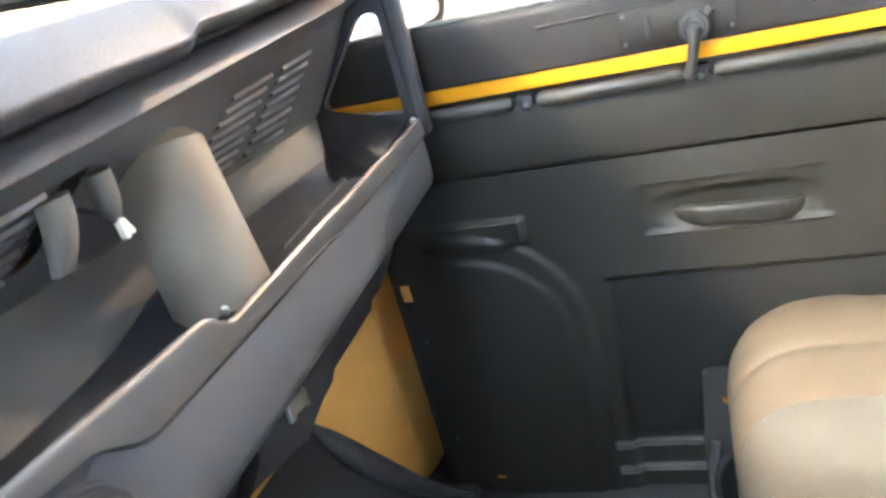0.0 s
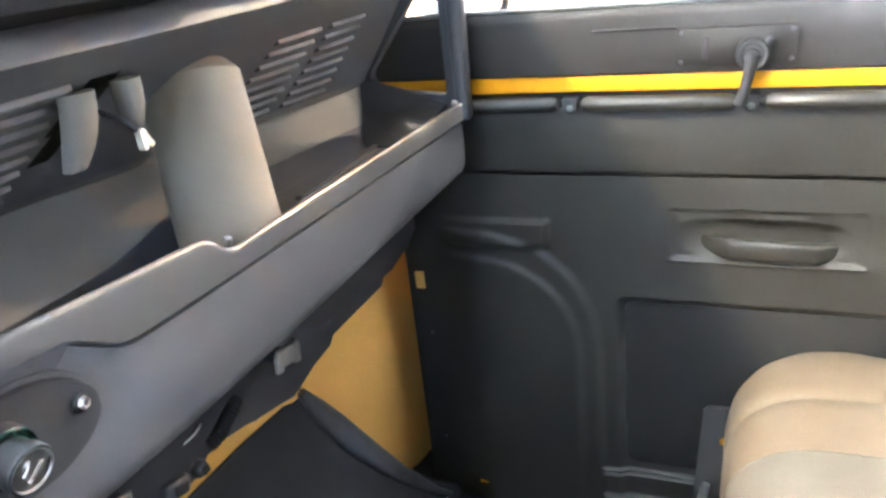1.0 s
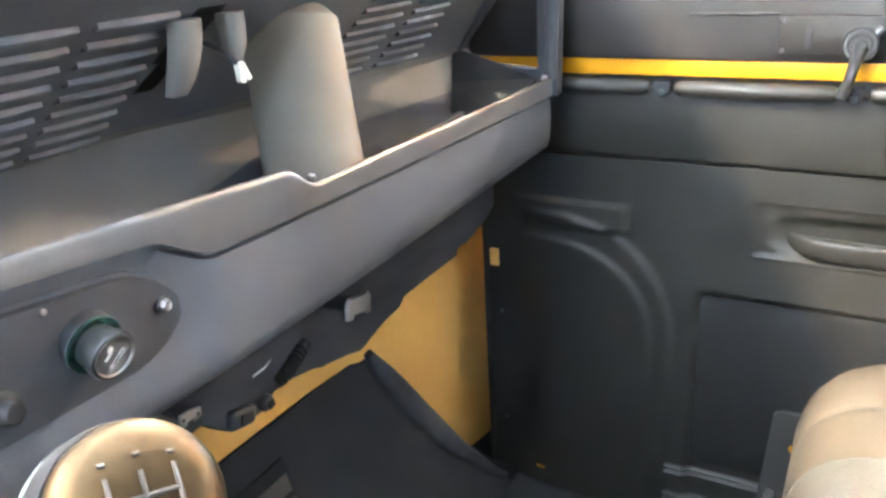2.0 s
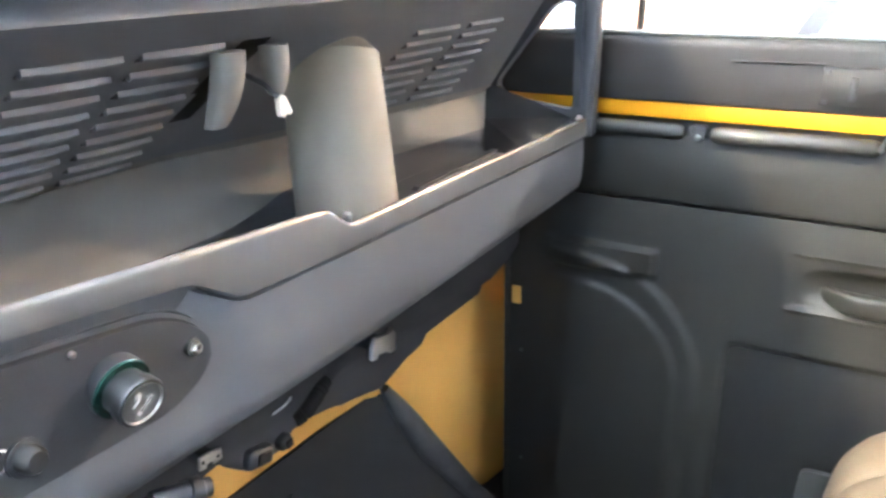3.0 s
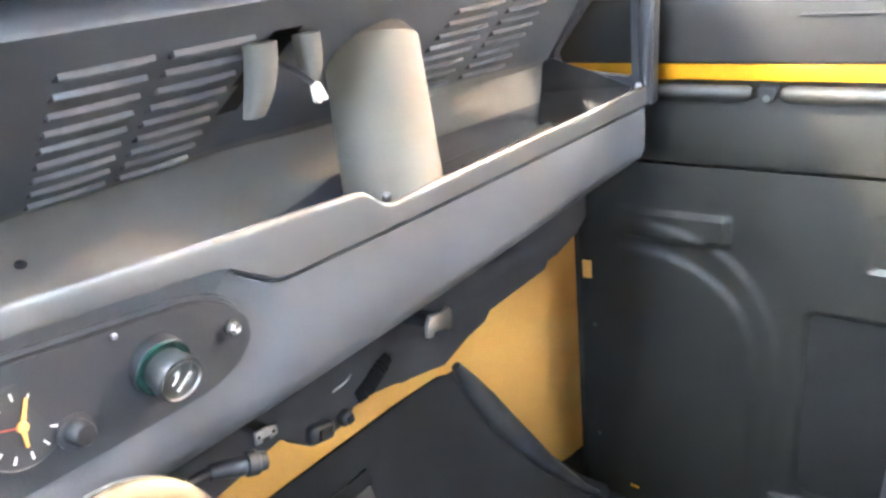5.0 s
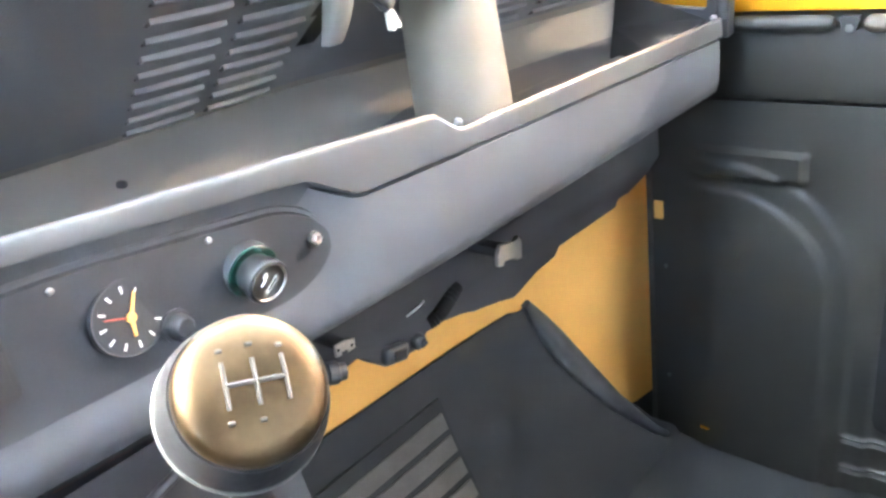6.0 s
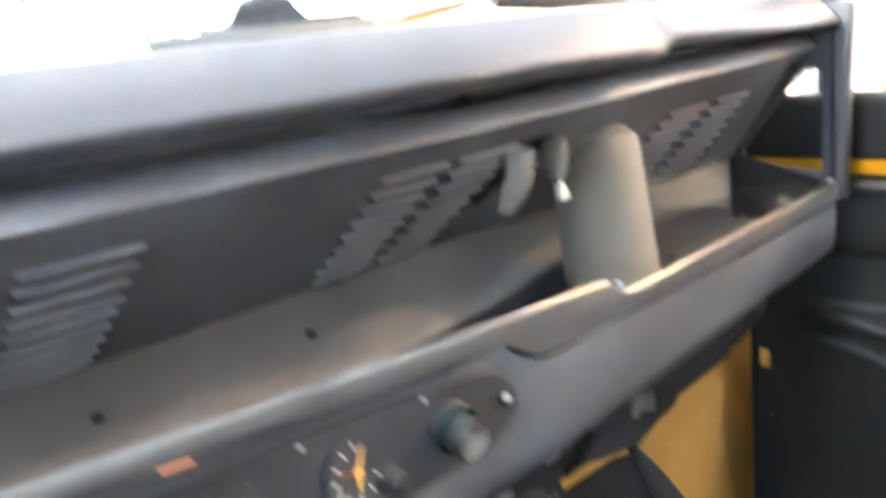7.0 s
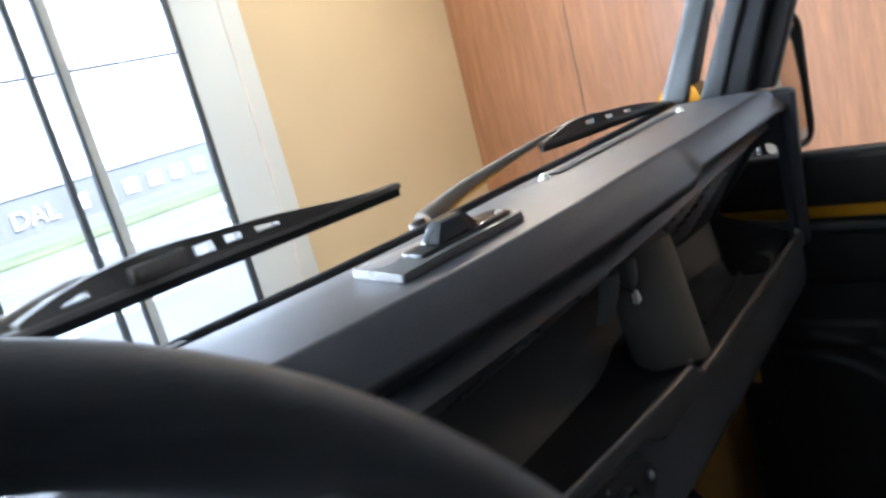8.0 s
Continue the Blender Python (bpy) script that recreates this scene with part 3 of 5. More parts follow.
for cols, rows, s0, s1, shift in ((((0.129, 0.181), (0.192, 0.247)), 9, 0.06, 0.95, 0.022), (((0.468, 0.534), (0.552, 0.613)), 8, 0.2, 0.9, -0.008), (((-0.13, -0.075), (-0.062, -0.008)), 9, 0.06, 0.95, 0.004)):
    for c0, c1 in cols:
        for k in range(rows):
            s = mix(s0, s1, k / (rows - 1))
            d = shift * k / (rows - 1)
            slat(c0 + d, c1 + d, s, dash)
            slot(c0 + d, c1 + d, s, dash)

# half-round housing that stands in the shelf
axis0, axis1, R = Vector((0.356, 0.058, 0.598)), Vector((0.3852, 0.089, 0.7227)), 0.036
rings = []
d = (axis1 - axis0).normalized()
ux = Vector((1, 0, 0)) - d * d.x
ux.normalize()
uy = d.cross(ux)
for k in range(15):
    t = k / 14
    r = R * (1 + 0.06 * (1 - t)) * (1 - 0.9 * smooth01((t - 0.93) / 0.07) ** 2 * 0.25)
    c = axis0 + (axis1 - axis0) * t
    rings.append([tuple(c + r * (math.cos(a) * ux + math.sin(a) * uy)) for a in [q * 2 * math.pi / 40 for q in range(40)]])
part("round_housing", loft(rings), HOUSING, dash, "half-round grey plastic housing")

# rounded strips that hang beside the empty opening
def hanging_strip(x_mid, half, z1, back, curl, drift, point, label):
    rg = []
    for k in range(17):
        t = k / 16
        z = mix(0.734, z1, t)
        y0 = 0.054 + bend(x_mid) + back * t ** curl
        xm, w = x_mid + drift * t ** 2, half * (1 - point * t ** 3)
        arc = [(xm + w * math.cos(math.pi * (1 - q / 8)), y0 - 0.0075 * math.sin(math.pi * q / 8) * (1 - 0.6 * t ** 4), z) for q in range(9)]
        rg.append(arc + [(xm + w, y0 + 0.006, z), (xm - w, y0 + 0.006, z)])
    return part("hanging_strip", loft(rg), SHELF, dash, label)


hanging_strip(0.2530, 0.0100, 0.690, 0.012, 1.6, -0.004, 0.4, "pale curved strip beside the opening")
hanging_strip(0.2900, 0.0082, 0.7035, 0.002, 2.4, 0.001, 0.7, "pale pointed strip above the connector")
# added dark sheet: hides the bulkhead and gives the opening its shade
part("opening_shade_sheet", loft([[panel_point(x, -0.25, -0.022), panel_point(x, 0.95, -0.022), panel_point(x, 0.95, -0.027), panel_point(x, -0.25, -0.027)] for x in (0.19, 0.37)]), RUBBER, dash, "dark sheet added behind the opening for its shade")

for x, y, z, r in ((0.1235, 0.148, 0.629, 0.0035), (0.274, 0.1545, 0.6225, 0.0035), (-0.02, 0.157, 0.629, 0.0035)):
    part("screw_hole", lathe((x, y, z), (0, -0.55, 0.83), [(-0.002, 0), (-0.002, r), (0.0012, r), (0.0015, r * 0.7), (0.0004, r * 0.5), (0.0004, 0)], 16), RUBBER, dash, "black plugged screw hole")
shelf_screw = part("shelf_screw", lathe((0.302, 0.018, 0.628), (0, -0.2, 1), [(-0.004, 0), (-0.004, 0.003), (0, 0.003), (0.0012, 0.0022), (0.0016, 0)], 14), METAL, dash, "bright shelf screw")
# dark mat on the floor of the shelf
def mat_ring(x):
    b, (p, q) = bend(x), shelf_back(x)[2:]
    k = 0.45 + 0.5 * (1 - smooth01((x - 0.26) / 0.12))
    pts = [(mix(p[0], q[0], k), mix(p[1], q[1], k)), q, (0.05, 0.603), (0.022, 0.604), (0.0135, 0.6065)]
    return [(x, y + b, z + 0.0022) for y, z in pts] + [(x, y + b, z - 0.0005) for y, z in pts[::-1]]


part("shelf_mat", loft([mat_ring(-0.70 + 0.03 * k) for k in range(46)]), BLACK, dash, "black mat lining the shelf floor")
# ribs of the shelf mat
for k in range(2):
    y = 0.045 + 0.022 * k
    part("shelf_rib", prism([(0.43, 0), (0.672, 0), (0.668, 0.0035), (0.434, 0.0035)], lambda u, v, w, y=y: (u, y + w, 0.6045 + v), 0.006), BLACK, dash)

# lower apron with an uneven edge
apron = [(0.752, 0.520), (0.752, 0.446), (0.723, 0.434), (0.673, 0.425), (0.648, 0.430), (0.644, 0.419), (0.584, 0.421), (0.524, 0.424), (0.517, 0.413), (0.484, 0.412), (0.450, 0.406), (0.442, 0.401), (0.419, 0.409),
         (0.398, 0.414), (0.382, 0.416), (0.367, 0.425), (0.339, 0.429), (0.317, 0.432), (0.308, 0.420), (0.282, 0.420), (0.267, 0.423), (0.248, 0.439), (0.240, 0.450), (0.220, 0.446), (0.202, 0.442), (0.139, 0.436), (0.006, 0.436), (-0.216, 0.415), (-0.773, 0.415), (-0.773, 0.520)]
part("apron", prism(apron, lambda u, v, w: (u, 0.112 - w, v), 0.012, 0.002), BLACK, dash, "black lower apron with an uneven edge")
part("apron_bracket", prism([(0.373, 0.476), (0.380, 0.474), (0.381, 0.479), (0.398, 0.475), (0.399, 0.471), (0.406, 0.470), (0.408, 0.486), (0.404, 0.492), (0.398, 0.489), (0.379, 0.494), (0.374, 0.487)], lambda u, v, w: (u, 0.061 - w, v), 0.004, 0.0008), METAL, dash, "pale metal bracket")
part("bracket_stem", box((0.384, 0.0615, 0.478), (0.397, 0.104, 0.487), 0.001), BLACK, dash)
clip_ = part("apron_clip", prism([(0.188, 0.492), (0.193, 0.491), (0.1935, 0.494), (0.199, 0.4935), (0.1995, 0.490), (0.206, 0.4905), (0.2065, 0.4975), (0.198, 0.5000), (0.189, 0.5005)], lambda u, v, w: (u, 0.057 - w, v), 0.002, 0.0004), METAL, dash, "bare metal clip")
part("clip_stem", box((0.194, 0.0575, 0.492), (0.203, 0.104, 0.498), 0.001), BLACK, dash)
for x, z in ((0.203, 0.494), (0.191, 0.4965)):
    part("clip_hole", lathe((x, 0.0552, z), (0, -1, 0), [(-0.001, 0), (-0.001, 0.0013), (0.0003, 0.0013), (0.0003, 0)], 10), RUBBER, clip_)
part("apron_hook", tube([(0.2975 + 0.0235 * k / 8, 0.101 - 0.005 * math.sin(math.pi * k / 8), 0.455 + 0.005 * math.sin(math.pi * k / 11)) for k in range(9)], 0.0009, 8), METAL, dash, "thin wire hook")
part("apron_plug", lathe((0.172, 0.052, 0.489), (0.9, -0.3, -0.25), [(-0.02, 0), (-0.02, 0.005), (-0.004, 0.0065), (0.002, 0.0065), (0.003, 0.008), (0.010, 0.008), (0.011, 0.0065), (0.016, 0.006), (0.017, 0)], 18), BLACK, dash, "black cable plug")
part("plug_cable", tube(spline([(0.154, 0.058, 0.494), (0.13, 0.052, 0.500), (0.06, 0.05, 0.49), (-0.05, 0.055, 0.45), (-0.16, 0.06, 0.45)]), 0.0035, 10), BLACK, dash, "grey cable leading to the plug")
rng = random.Random(5)
sleeve = spline([(0.323, 0.102, 0.436), (0.334, 0.098, 0.440), (0.348, 0.098, 0.447), (0.364, 0.102, 0.451)], 8)
part("cable_sleeve", tube(sleeve, [0.0062 + 0.0009 * (k % 2) + 0.0006 * rng.random() for k in range(len(sleeve))], 12), MATTE, dash, "ribbed black cable sleeve")
for x, z, w_, h_, tilt in ((0.276, 0.4325, 0.027, 0.016, 14), (0.304, 0.4285, 0.014, 0.012, -10)):
    c_ = part("connector", box((-w_ / 2, -0.008, -h_ / 2), (w_ / 2, 0.006, h_ / 2), 0.0045, 3, Matrix.Translation((x, 0.100, z)) @ pose(0, 0, 0, 0, tilt, 0)), BLACK, dash, "black cable connector")
    part("connector_tab", box((-w_ / 4, -0.0105, -h_ / 4), (w_ / 4, -0.0082, h_ / 3), 0.0008, 1, Matrix.Translation((x, 0.100, z)) @ pose(0, 0, 0, 0, tilt, 0)), RUBBER, c_)

# defroster slot, screws, rivets and clip on the pad
part("defroster_slot", loft([[(x, 0.098 + bow(x) + a, 0.8222 + crown(x) - 0.012 + c) for a, c in ((-0.006, 0), (-0.005, 0.0016), (0.005, 0.0016), (0.006, 0))] for x in [0.276 + 0.03 * k for k in range(11)]]), RUBBER, dash, "long black defroster slot")
for x, y in ((0.266, 0.103), (0.588, 0.092)):
    z = 0.8215 + crown(x) - 0.012
    part("pad_screw", lathe((x, y + bow(x), z), (0, 0, 1), [(-0.002, 0), (-0.002, 0.0058), (0.001, 0.0055), (0.0016, 0.0036), (0.0044, 0.0032), (0.0052, 0)], 18), ZINC, dash, "bright screw with washer")
for x, y in ((0.66, 0.075), (0.64, 0.092)):
    part("pad_rivet", lathe((x, y, 0.8215 + crown(x) - 0.013), (0, 0, 1), [(-0.001, 0), (-0.001, 0.003), (0.001, 0.0025), (0.0014, 0)], 12), METAL, dash)

part("pad_clip", box((-0.105, 0.176, 0.8165), (-0.07, 0.187, 0.8215), 0.0015), RUBBER, dash, "flat black clip at the foot of the windscreen")

# ---- instrument strip ----
strip_xs = [-0.30 + 0.02 * k for k in range(22)] + [0.135, 0.145, 0.152, 0.158, 0.162, 0.165, 0.167]


def strip_ring(x, grow=0.0, lift=0.0):
    e = max(0.0, (x - 0.132) / 0.036)
    k = math.sqrt(max(0.0, 1 - e * e)) if e > 0 else 1
    zt, zb = mix(0.640, 0.626, max(0, min(1, (x - 0.03) / 0.12))), 0.573
    if x < 0.03:
        zt = 0.640 + 0.03 * (0.03 - x)
    zc = (zt + zb) / 2
    h = (zt - zb) / 2 * max(k, 0.06) + grow
    y = bend(x) + face_in(x) - 0.0025 - lift
    return [(x, y + 0.004, zc - h), (x, y, zc - h + 0.002), (x, y, zc + h - 0.002), (x, y + 0.004, zc + h)]


part("instrument_bezel", loft([strip_ring(x, 0.004, 0.0) for x in strip_xs]), DASH, dash)
part("instrument_plate", loft([strip_ring(x, 0.0, 0.0025) for x in strip_xs]), BLACK, dash, "matt black instrument plate")


def face_at(x):
    return bend(x) + face_in(x) - 0.0055


NORMAL = Vector((0.06, -1, 0.05)).normalized()


def dial_place(x, z, n=NORMAL):
    o = Vector((x, face_at(x), z))
    d, u, w = n, Vector((1, 0, 0)), None
    u = (u - d * u.dot(d)).normalized()
    w = u.cross(d) * -1
    if w.z < 0:
        w = -w
    return lambda a, b, c: tuple(o + a * u + b * w + c * d)


clock = thing("dashboard_clock", (0.05, face_at(0.05), 0.607), "round black dashboard clock with orange pointers", "clock")
P = dial_place(0.05, 0.607)
part("case", lathe(P(0, 0, 0), NORMAL, [(-0.004, 0), (-0.004, 0.0195), (0.0008, 0.0195), (0.0010, 0.019), (0.0006, 0.0185), (0.0006, 0)], 40), BLACK, clock)
for k in range(12):
    a = k * math.pi / 6
    c, s = math.cos(a), math.sin(a)
    big = 0.0035
    part("hour_mark", prism([(r * s + w * c, r * c - w * s) for r, w in ((0.0125, -0.0004), (0.0125, 0.0004), (0.0125 + big, 0.0006), (0.0125 + big, -0.0006))], lambda u, v, w, P=P: P(u, v, 0.0007 + w), 0.0003), WHITE, clock)
for ang, length, width, m, nm in ((25, 0.0125, 0.0011, ORANGE, "minute_pointer"), (185, 0.0095, 0.0012, ORANGE, "hour_pointer"), (290, 0.0135, 0.0004, RED, "second_pointer")):
    a = radians(ang)
    s, c = math.sin(a), math.cos(a)
    pl = [(-width, -0.002), (width, -0.002), (width * 0.6, length), (-width * 0.6, length)]
    part(nm, prism([(u * c + v * s, -u * s + v * c) for u, v in pl], lambda u, v, w, P=P: P(u, v, 0.0012 + w), 0.0005), m, clock)
part("pointer_boss", lathe(P(0, 0, 0.0012), NORMAL, [(0, 0.0026), (0.0012, 0.0024), (0.0016, 0)], 18), ORANGE, clock)

lighter = thing("cigarette_lighter", (0.115, face_at(0.115), 0.6035), "black pop-out lighter knob with a green lit ring", "lighter")
LN = Vector((-0.06, -1, -0.22)).normalized()
o = Vector((0.115, face_at(0.115), 0.6035))
part("ring", lathe(o, LN, [(-0.004, 0.0), (-0.004, 0.0148), (0.0035, 0.0148), (0.0045, 0.0140), (0.0045, 0.012), (0.002, 0.0115), (0.002, 0)], 40), BLACK, lighter)
part("glow_ring", lathe(o, LN, [(0.0030, 0.0146), (0.0047, 0.0146), (0.0050, 0.0143), (0.0046, 0.0141)], 40), GREEN, lighter, "thin green translucent ring")
part("knob", lathe(o, LN, [(0.001, 0), (0.001, 0.0108), (0.0115, 0.0108), (0.0118, 0.0120), (0.0165, 0.0123), (0.0180, 0.0117), (0.0183, 0.0102), (0.0174, 0.0096), (0.0174, 0)], 40), KICK, lighter)
part("knob_rim", lathe(o, LN, [(0.0178, 0.0103), (0.0187, 0.0105), (0.0187, 0.0100), (0.0178, 0.0097)], 40), METAL, lighter, "bright worn rim")
LO = o + LN * 0.0175
lu = (Vector((1, 0, -0.42)) - LN * LN.dot(Vector((1, 0, -0.42)))).normalized()
lw = LN.cross(lu)
LP = lambda a, b, c: tuple(LO + a * lu + b * lw + c * LN)
part("symbol_bar", prism([(-0.0008, -0.0056), (0.0012, -0.0066), (0.0056, 0.0034), (0.0036, 0.0044)], lambda u, v, w: LP(u, v, w), 0.0004), WHITE, lighter)
part("symbol_bar_centre", prism([(0.0006, -0.0040), (0.0013, -0.0043), (0.0044, 0.0029), (0.0037, 0.0032)], lambda u, v, w: LP(u, v, 0.0004 + w), 0.0002), BLACK, lighter)
part("symbol_smoke", tube([LP(-0.0036 + 0.0012 * math.sin(k * 0.9), 0.005 - 0.0018 * k, 0.0004) for k in range(5)], 0.0006, 6), WHITE, lighter)
part("symbol_tip", lathe(LP(-0.0034, 0.0036, 0), LN, [(0, 0.0017), (0.0005, 0.0016), (0.0006, 0)], 14), WHITE, lighter)


def turn_knob(x, z, r, h, m, label):
    t = thing("plate_nut", (x, face_at(x), z), label, "fastener")
    q = dial_place(x, z)
    part("washer", lathe(q(0, 0, 0), NORMAL, [(-0.002, 0), (-0.002, r * 1.3), (0.001, r * 1.3), (0.0014, r * 1.1), (0.0014, 0)], 24), m, t)
    part("nut", lathe(q(0, 0, 0), NORMAL, [(0.001, 0), (0.001, r), (h, r * 0.92), (h + 0.001, r * 0.7), (h + 0.0006, r * 0.35), (h - 0.001, r * 0.3), (h - 0.001, 0)], 6), METAL, t, "bright hexagon nut")
    return t


turn_knob(0.158, 0.603, 0.0036, 0.003, STEEL, "small steel nut at the end of the instrument plate")
t = thing("dimmer_knob", (0.0697, face_at(0.0697), 0.5925), "small smoky plastic turn knob", "knob")
part("knob", lathe(dial_place(0.0697, 0.5925)(0, 0, 0), NORMAL, [(-0.002, 0), (-0.002, 0.0066), (0.007, 0.006), (0.009, 0.0045), (0.0095, 0)], 24), KICK, t)
part("collar", lathe(dial_place(0.0697, 0.5925)(0, 0, 0), NORMAL, [(-0.002, 0), (-0.002, 0.0085), (0.001, 0.0085), (0.0014, 0.0066), (0.0014, 0)], 24), BLACK, t)
for x, z in ((0.098, 0.627), (0.022, 0.634)):
    t = thing("plate_screw", (x, face_at(x), z), "tiny bright screw in the instrument plate", "screw")
    part("head", lathe(dial_place(x, z)(0, 0, 0), NORMAL, [(-0.002, 0), (-0.002, 0.0017), (0.0008, 0.0016), (0.0012, 0.0008), (0.0012, 0)], 12), METAL, t)


def rocker(x, z, m, label, symbol):
    t = thing("rocker_switch", (x, face_at(x), z), label, "switch")
    q = dial_place(x, z)
    part("bezel", prism(rounded([(-0.014, -0.019), (0.014, -0.019), (0.014, 0.019), (-0.014, 0.019)], 0.003), lambda u, v, w: q(u, v, w - 0.001), 0.003, 0.0008), BLACK, t)
    part("rocker", prism(rounded([(-0.011, -0.016), (0.011, -0.016), (0.011, 0.016), (-0.011, 0.016)], 0.002), lambda u, v, w: q(u, v, 0.002 + w * (1 + 30 * v)), 0.003, 0.0008), m, t)
    if symbol == "triangle":
        part("symbol", tube([q(0.005 * math.sin(a), -0.004 + 0.005 * math.cos(a), 0.0058) for a in (0, 2.094, 4.189)], 0.0006, 6, closed=True), GREYP, t)
    else:
        part("symbol", tube([q(-0.004, 0.010, 0.0058), q(0.004, 0.010, 0.0058)], 0.0006, 6), GREYP, t)
    return t


rocker(-0.0165, 0.613, BLACK, "black rocker switch with a small triangle", "triangle")
rocker(-0.056, 0.616, BLACK, "black rocker switch with a white mark", "bar")
gauge = thing("round_gauge", (-0.105, face_at(-0.105), 0.606), "round black gauge with a thin pale rim", "gauge")
q = dial_place(-0.105, 0.606)
part("case", lathe(q(0, 0, 0), NORMAL, [(-0.004, 0), (-0.004, 0.026), (0.003, 0.026), (0.004, 0.0245), (0.001, 0.0235), (0.001, 0)], 40), BLACK, gauge)
part("rim", lathe(q(0, 0, 0), NORMAL, [(0.0035, 0.0252), (0.0048, 0.0258), (0.0046, 0.0266), (0.003, 0.0264)], 40), STEEL, gauge)
for k in range(9):
    a = radians(-120 + 30 * k)
    s, c = math.sin(a), math.cos(a)
    part("scale_mark", prism([(r * s + w * c, r * c - w * s) for r, w in ((0.017, -0.0005), (0.017, 0.0005), (0.0205, 0.0005), (0.0205, -0.0005))], lambda u, v, w, q=q: q(u, v, 0.0012 + w), 0.0003), WHITE, gauge)
part("pointer", prism([(-0.0008, -0.003), (0.0008, -0.003), (-0.0085, 0.0145), (-0.0095, 0.014)], lambda u, v, w, q=q: q(u, v, 0.0018 + w), 0.0005), ORANGE, gauge)

# indicator glow strip on the driver's side of the band
part("marker_lens", prism(rounded([(-0.046, 0.6572), (-0.032, 0.6560), (-0.032, 0.6572), (-0.046, 0.6584)], 0.0005), lambda u, v, w: (u, bend(u) - 0.0056 - w, v), 0.002, 0.0005), BROWN, dash, "small red marker lens")

# white connector hanging in the opening
plug = thing("cable_connector", (0.290, 0.054, 0.697), "milky white plastic cable connector hanging loose", "connector")
part("shell", prism(rounded([(0.2845, 0.7035), (0.2885, 0.7045), (0.2945, 0.6930), (0.2910, 0.6915), (0.2895, 0.6945), (0.2875, 0.6905), (0.2850, 0.692)], 0.0007), lambda u, v, w: (u, 0.054 - w, v), 0.005, 0.001), CREAMPL, plug)
part("cable", tube([(0.286, 0.052, 0.703), (0.283, 0.060, 0.711), (0.277, 0.075, 0.719), (0.273, 0.10, 0.724)], 0.0018, 8), BLACK, plug, "thin black cable")

# ---- end bracket with grab opening ----
grab = thing("grab_bracket", (0.70, 0.02, 0.62), "black end cheek of the dashboard with a triangular opening", "bracket")
outer = rounded([(-0.006, 0.600), (0.150, 0.575), (0.150, 0.70), (0.100, 0.775), (0.02, 0.802), (-0.010, 0.802)], [0.004, 0.01, 0.01, 0.02, 0.01, 0.008], 4)
inner = rounded([(0.0165, 0.6275), (0.097, 0.635), (0.107, 0.650), (0.040, 0.735), (0.0165, 0.738)], [0.006, 0.006, 0.01, 0.014, 0.012], 5)


def cheek(outer_, inner_, x0, x1):
    """A plate with a hole: both outlines resampled by angle round the hole's middle."""
    cy = sum(p[0] for p in inner_) / len(inner_)
    cz = sum(p[1] for p in inner_) / len(inner_)

    def cut(poly, a):
        dy, dz = math.cos(a), math.sin(a)
        best = None
        for i in range(len(poly)):
            (ay, az), (by, bz) = poly[i - 1], poly[i]
            ex, ez = by - ay, bz - az
            den = dy * ez - dz * ex
            if abs(den) < 1e-12:
                continue
            t = ((ay - cy) * ez - (az - cz) * ex) / den
            u = ((ay - cy) * dz - (az - cz) * dy) / den
            if t > 0 and -1e-9 <= u <= 1 + 1e-9:
                best = t if best is None else max(best, t)
        return (cy + best * dy, cz + best * dz)

    angles = sorted(set([round(math.atan2(p[1] - cz, p[0] - cy), 5) for p in list(outer_) + list(inner_)]))
    o_, i_ = [cut(outer_, a) for a in angles], [cut(inner_, a) for a in angles]
    bm = bmesh.new()
    rings_ = []
    for ol, x in ((o_, x0), (o_, x1), (i_, x1 - 0.0005), (i_, x0 + 0.0005)):
        rings_.append([bm.verts.new((x, p[0], p[1])) for p in ol])
    n = len(angles)
    for r0, r1 in zip(rings_, rings_[1:] + rings_[:1]):
        for k in range(n):
            bm.faces.new((r0[k], r0[(k + 1) % n], r1[(k + 1) % n], r1[k]))
    return bm


part("cheek_plate", cheek(outer, inner, 0.695, 0.709), BLACK, grab)
post = []
for z, y0, y1 in ((0.618, -0.004, 0.008), (0.65, -0.0055, 0.0085), (0.70, -0.0085, 0.009), (0.75, -0.0105, 0.0095), (0.797, -0.012, 0.010)):
    post.append([(x, y, z) for x, y in rounded([(0.6925, y0), (0.7115, y0), (0.7115, y1), (0.6925, y1)], 0.006, 4)])
part("post_cover", loft(post), BLACK, grab, "rounded grip on the bracket post")
part("opening_edge", tube([(0.7, y, z) for y, z in ((0.018, 0.6265), (0.05, 0.6295), (0.085, 0.6325), (0.098, 0.637), (0.105, 0.646))], 0.003, 10), LIP, grab, "shiny opening edge, warm glint tinted in")
part("bracket_screw", lathe((0.684, 0.004, 0.6225), (-0.2, -0.3, 1), [(-0.003, 0), (-0.003, 0.0034), (0.001, 0.003), (0.0016, 0)], 12), METAL, grab, "bright bracket screw")
# matte dark wedge covering the shelf end up to the cheek
bm = bmesh.new()
ramp_top = [(0.573, 0.058, 0.607), (0.630, 0.086, 0.6245), (0.6935, 0.117, 0.6505), (0.6935, 0.062, 0.635), (0.6935, 0.0165, 0.619), (0.578, 0.0165, 0.608)]
tv_, bv_ = [bm.verts.new(p) for p in ramp_top], [bm.verts.new((p[0], p[1], 0.601)) for p in ramp_top]
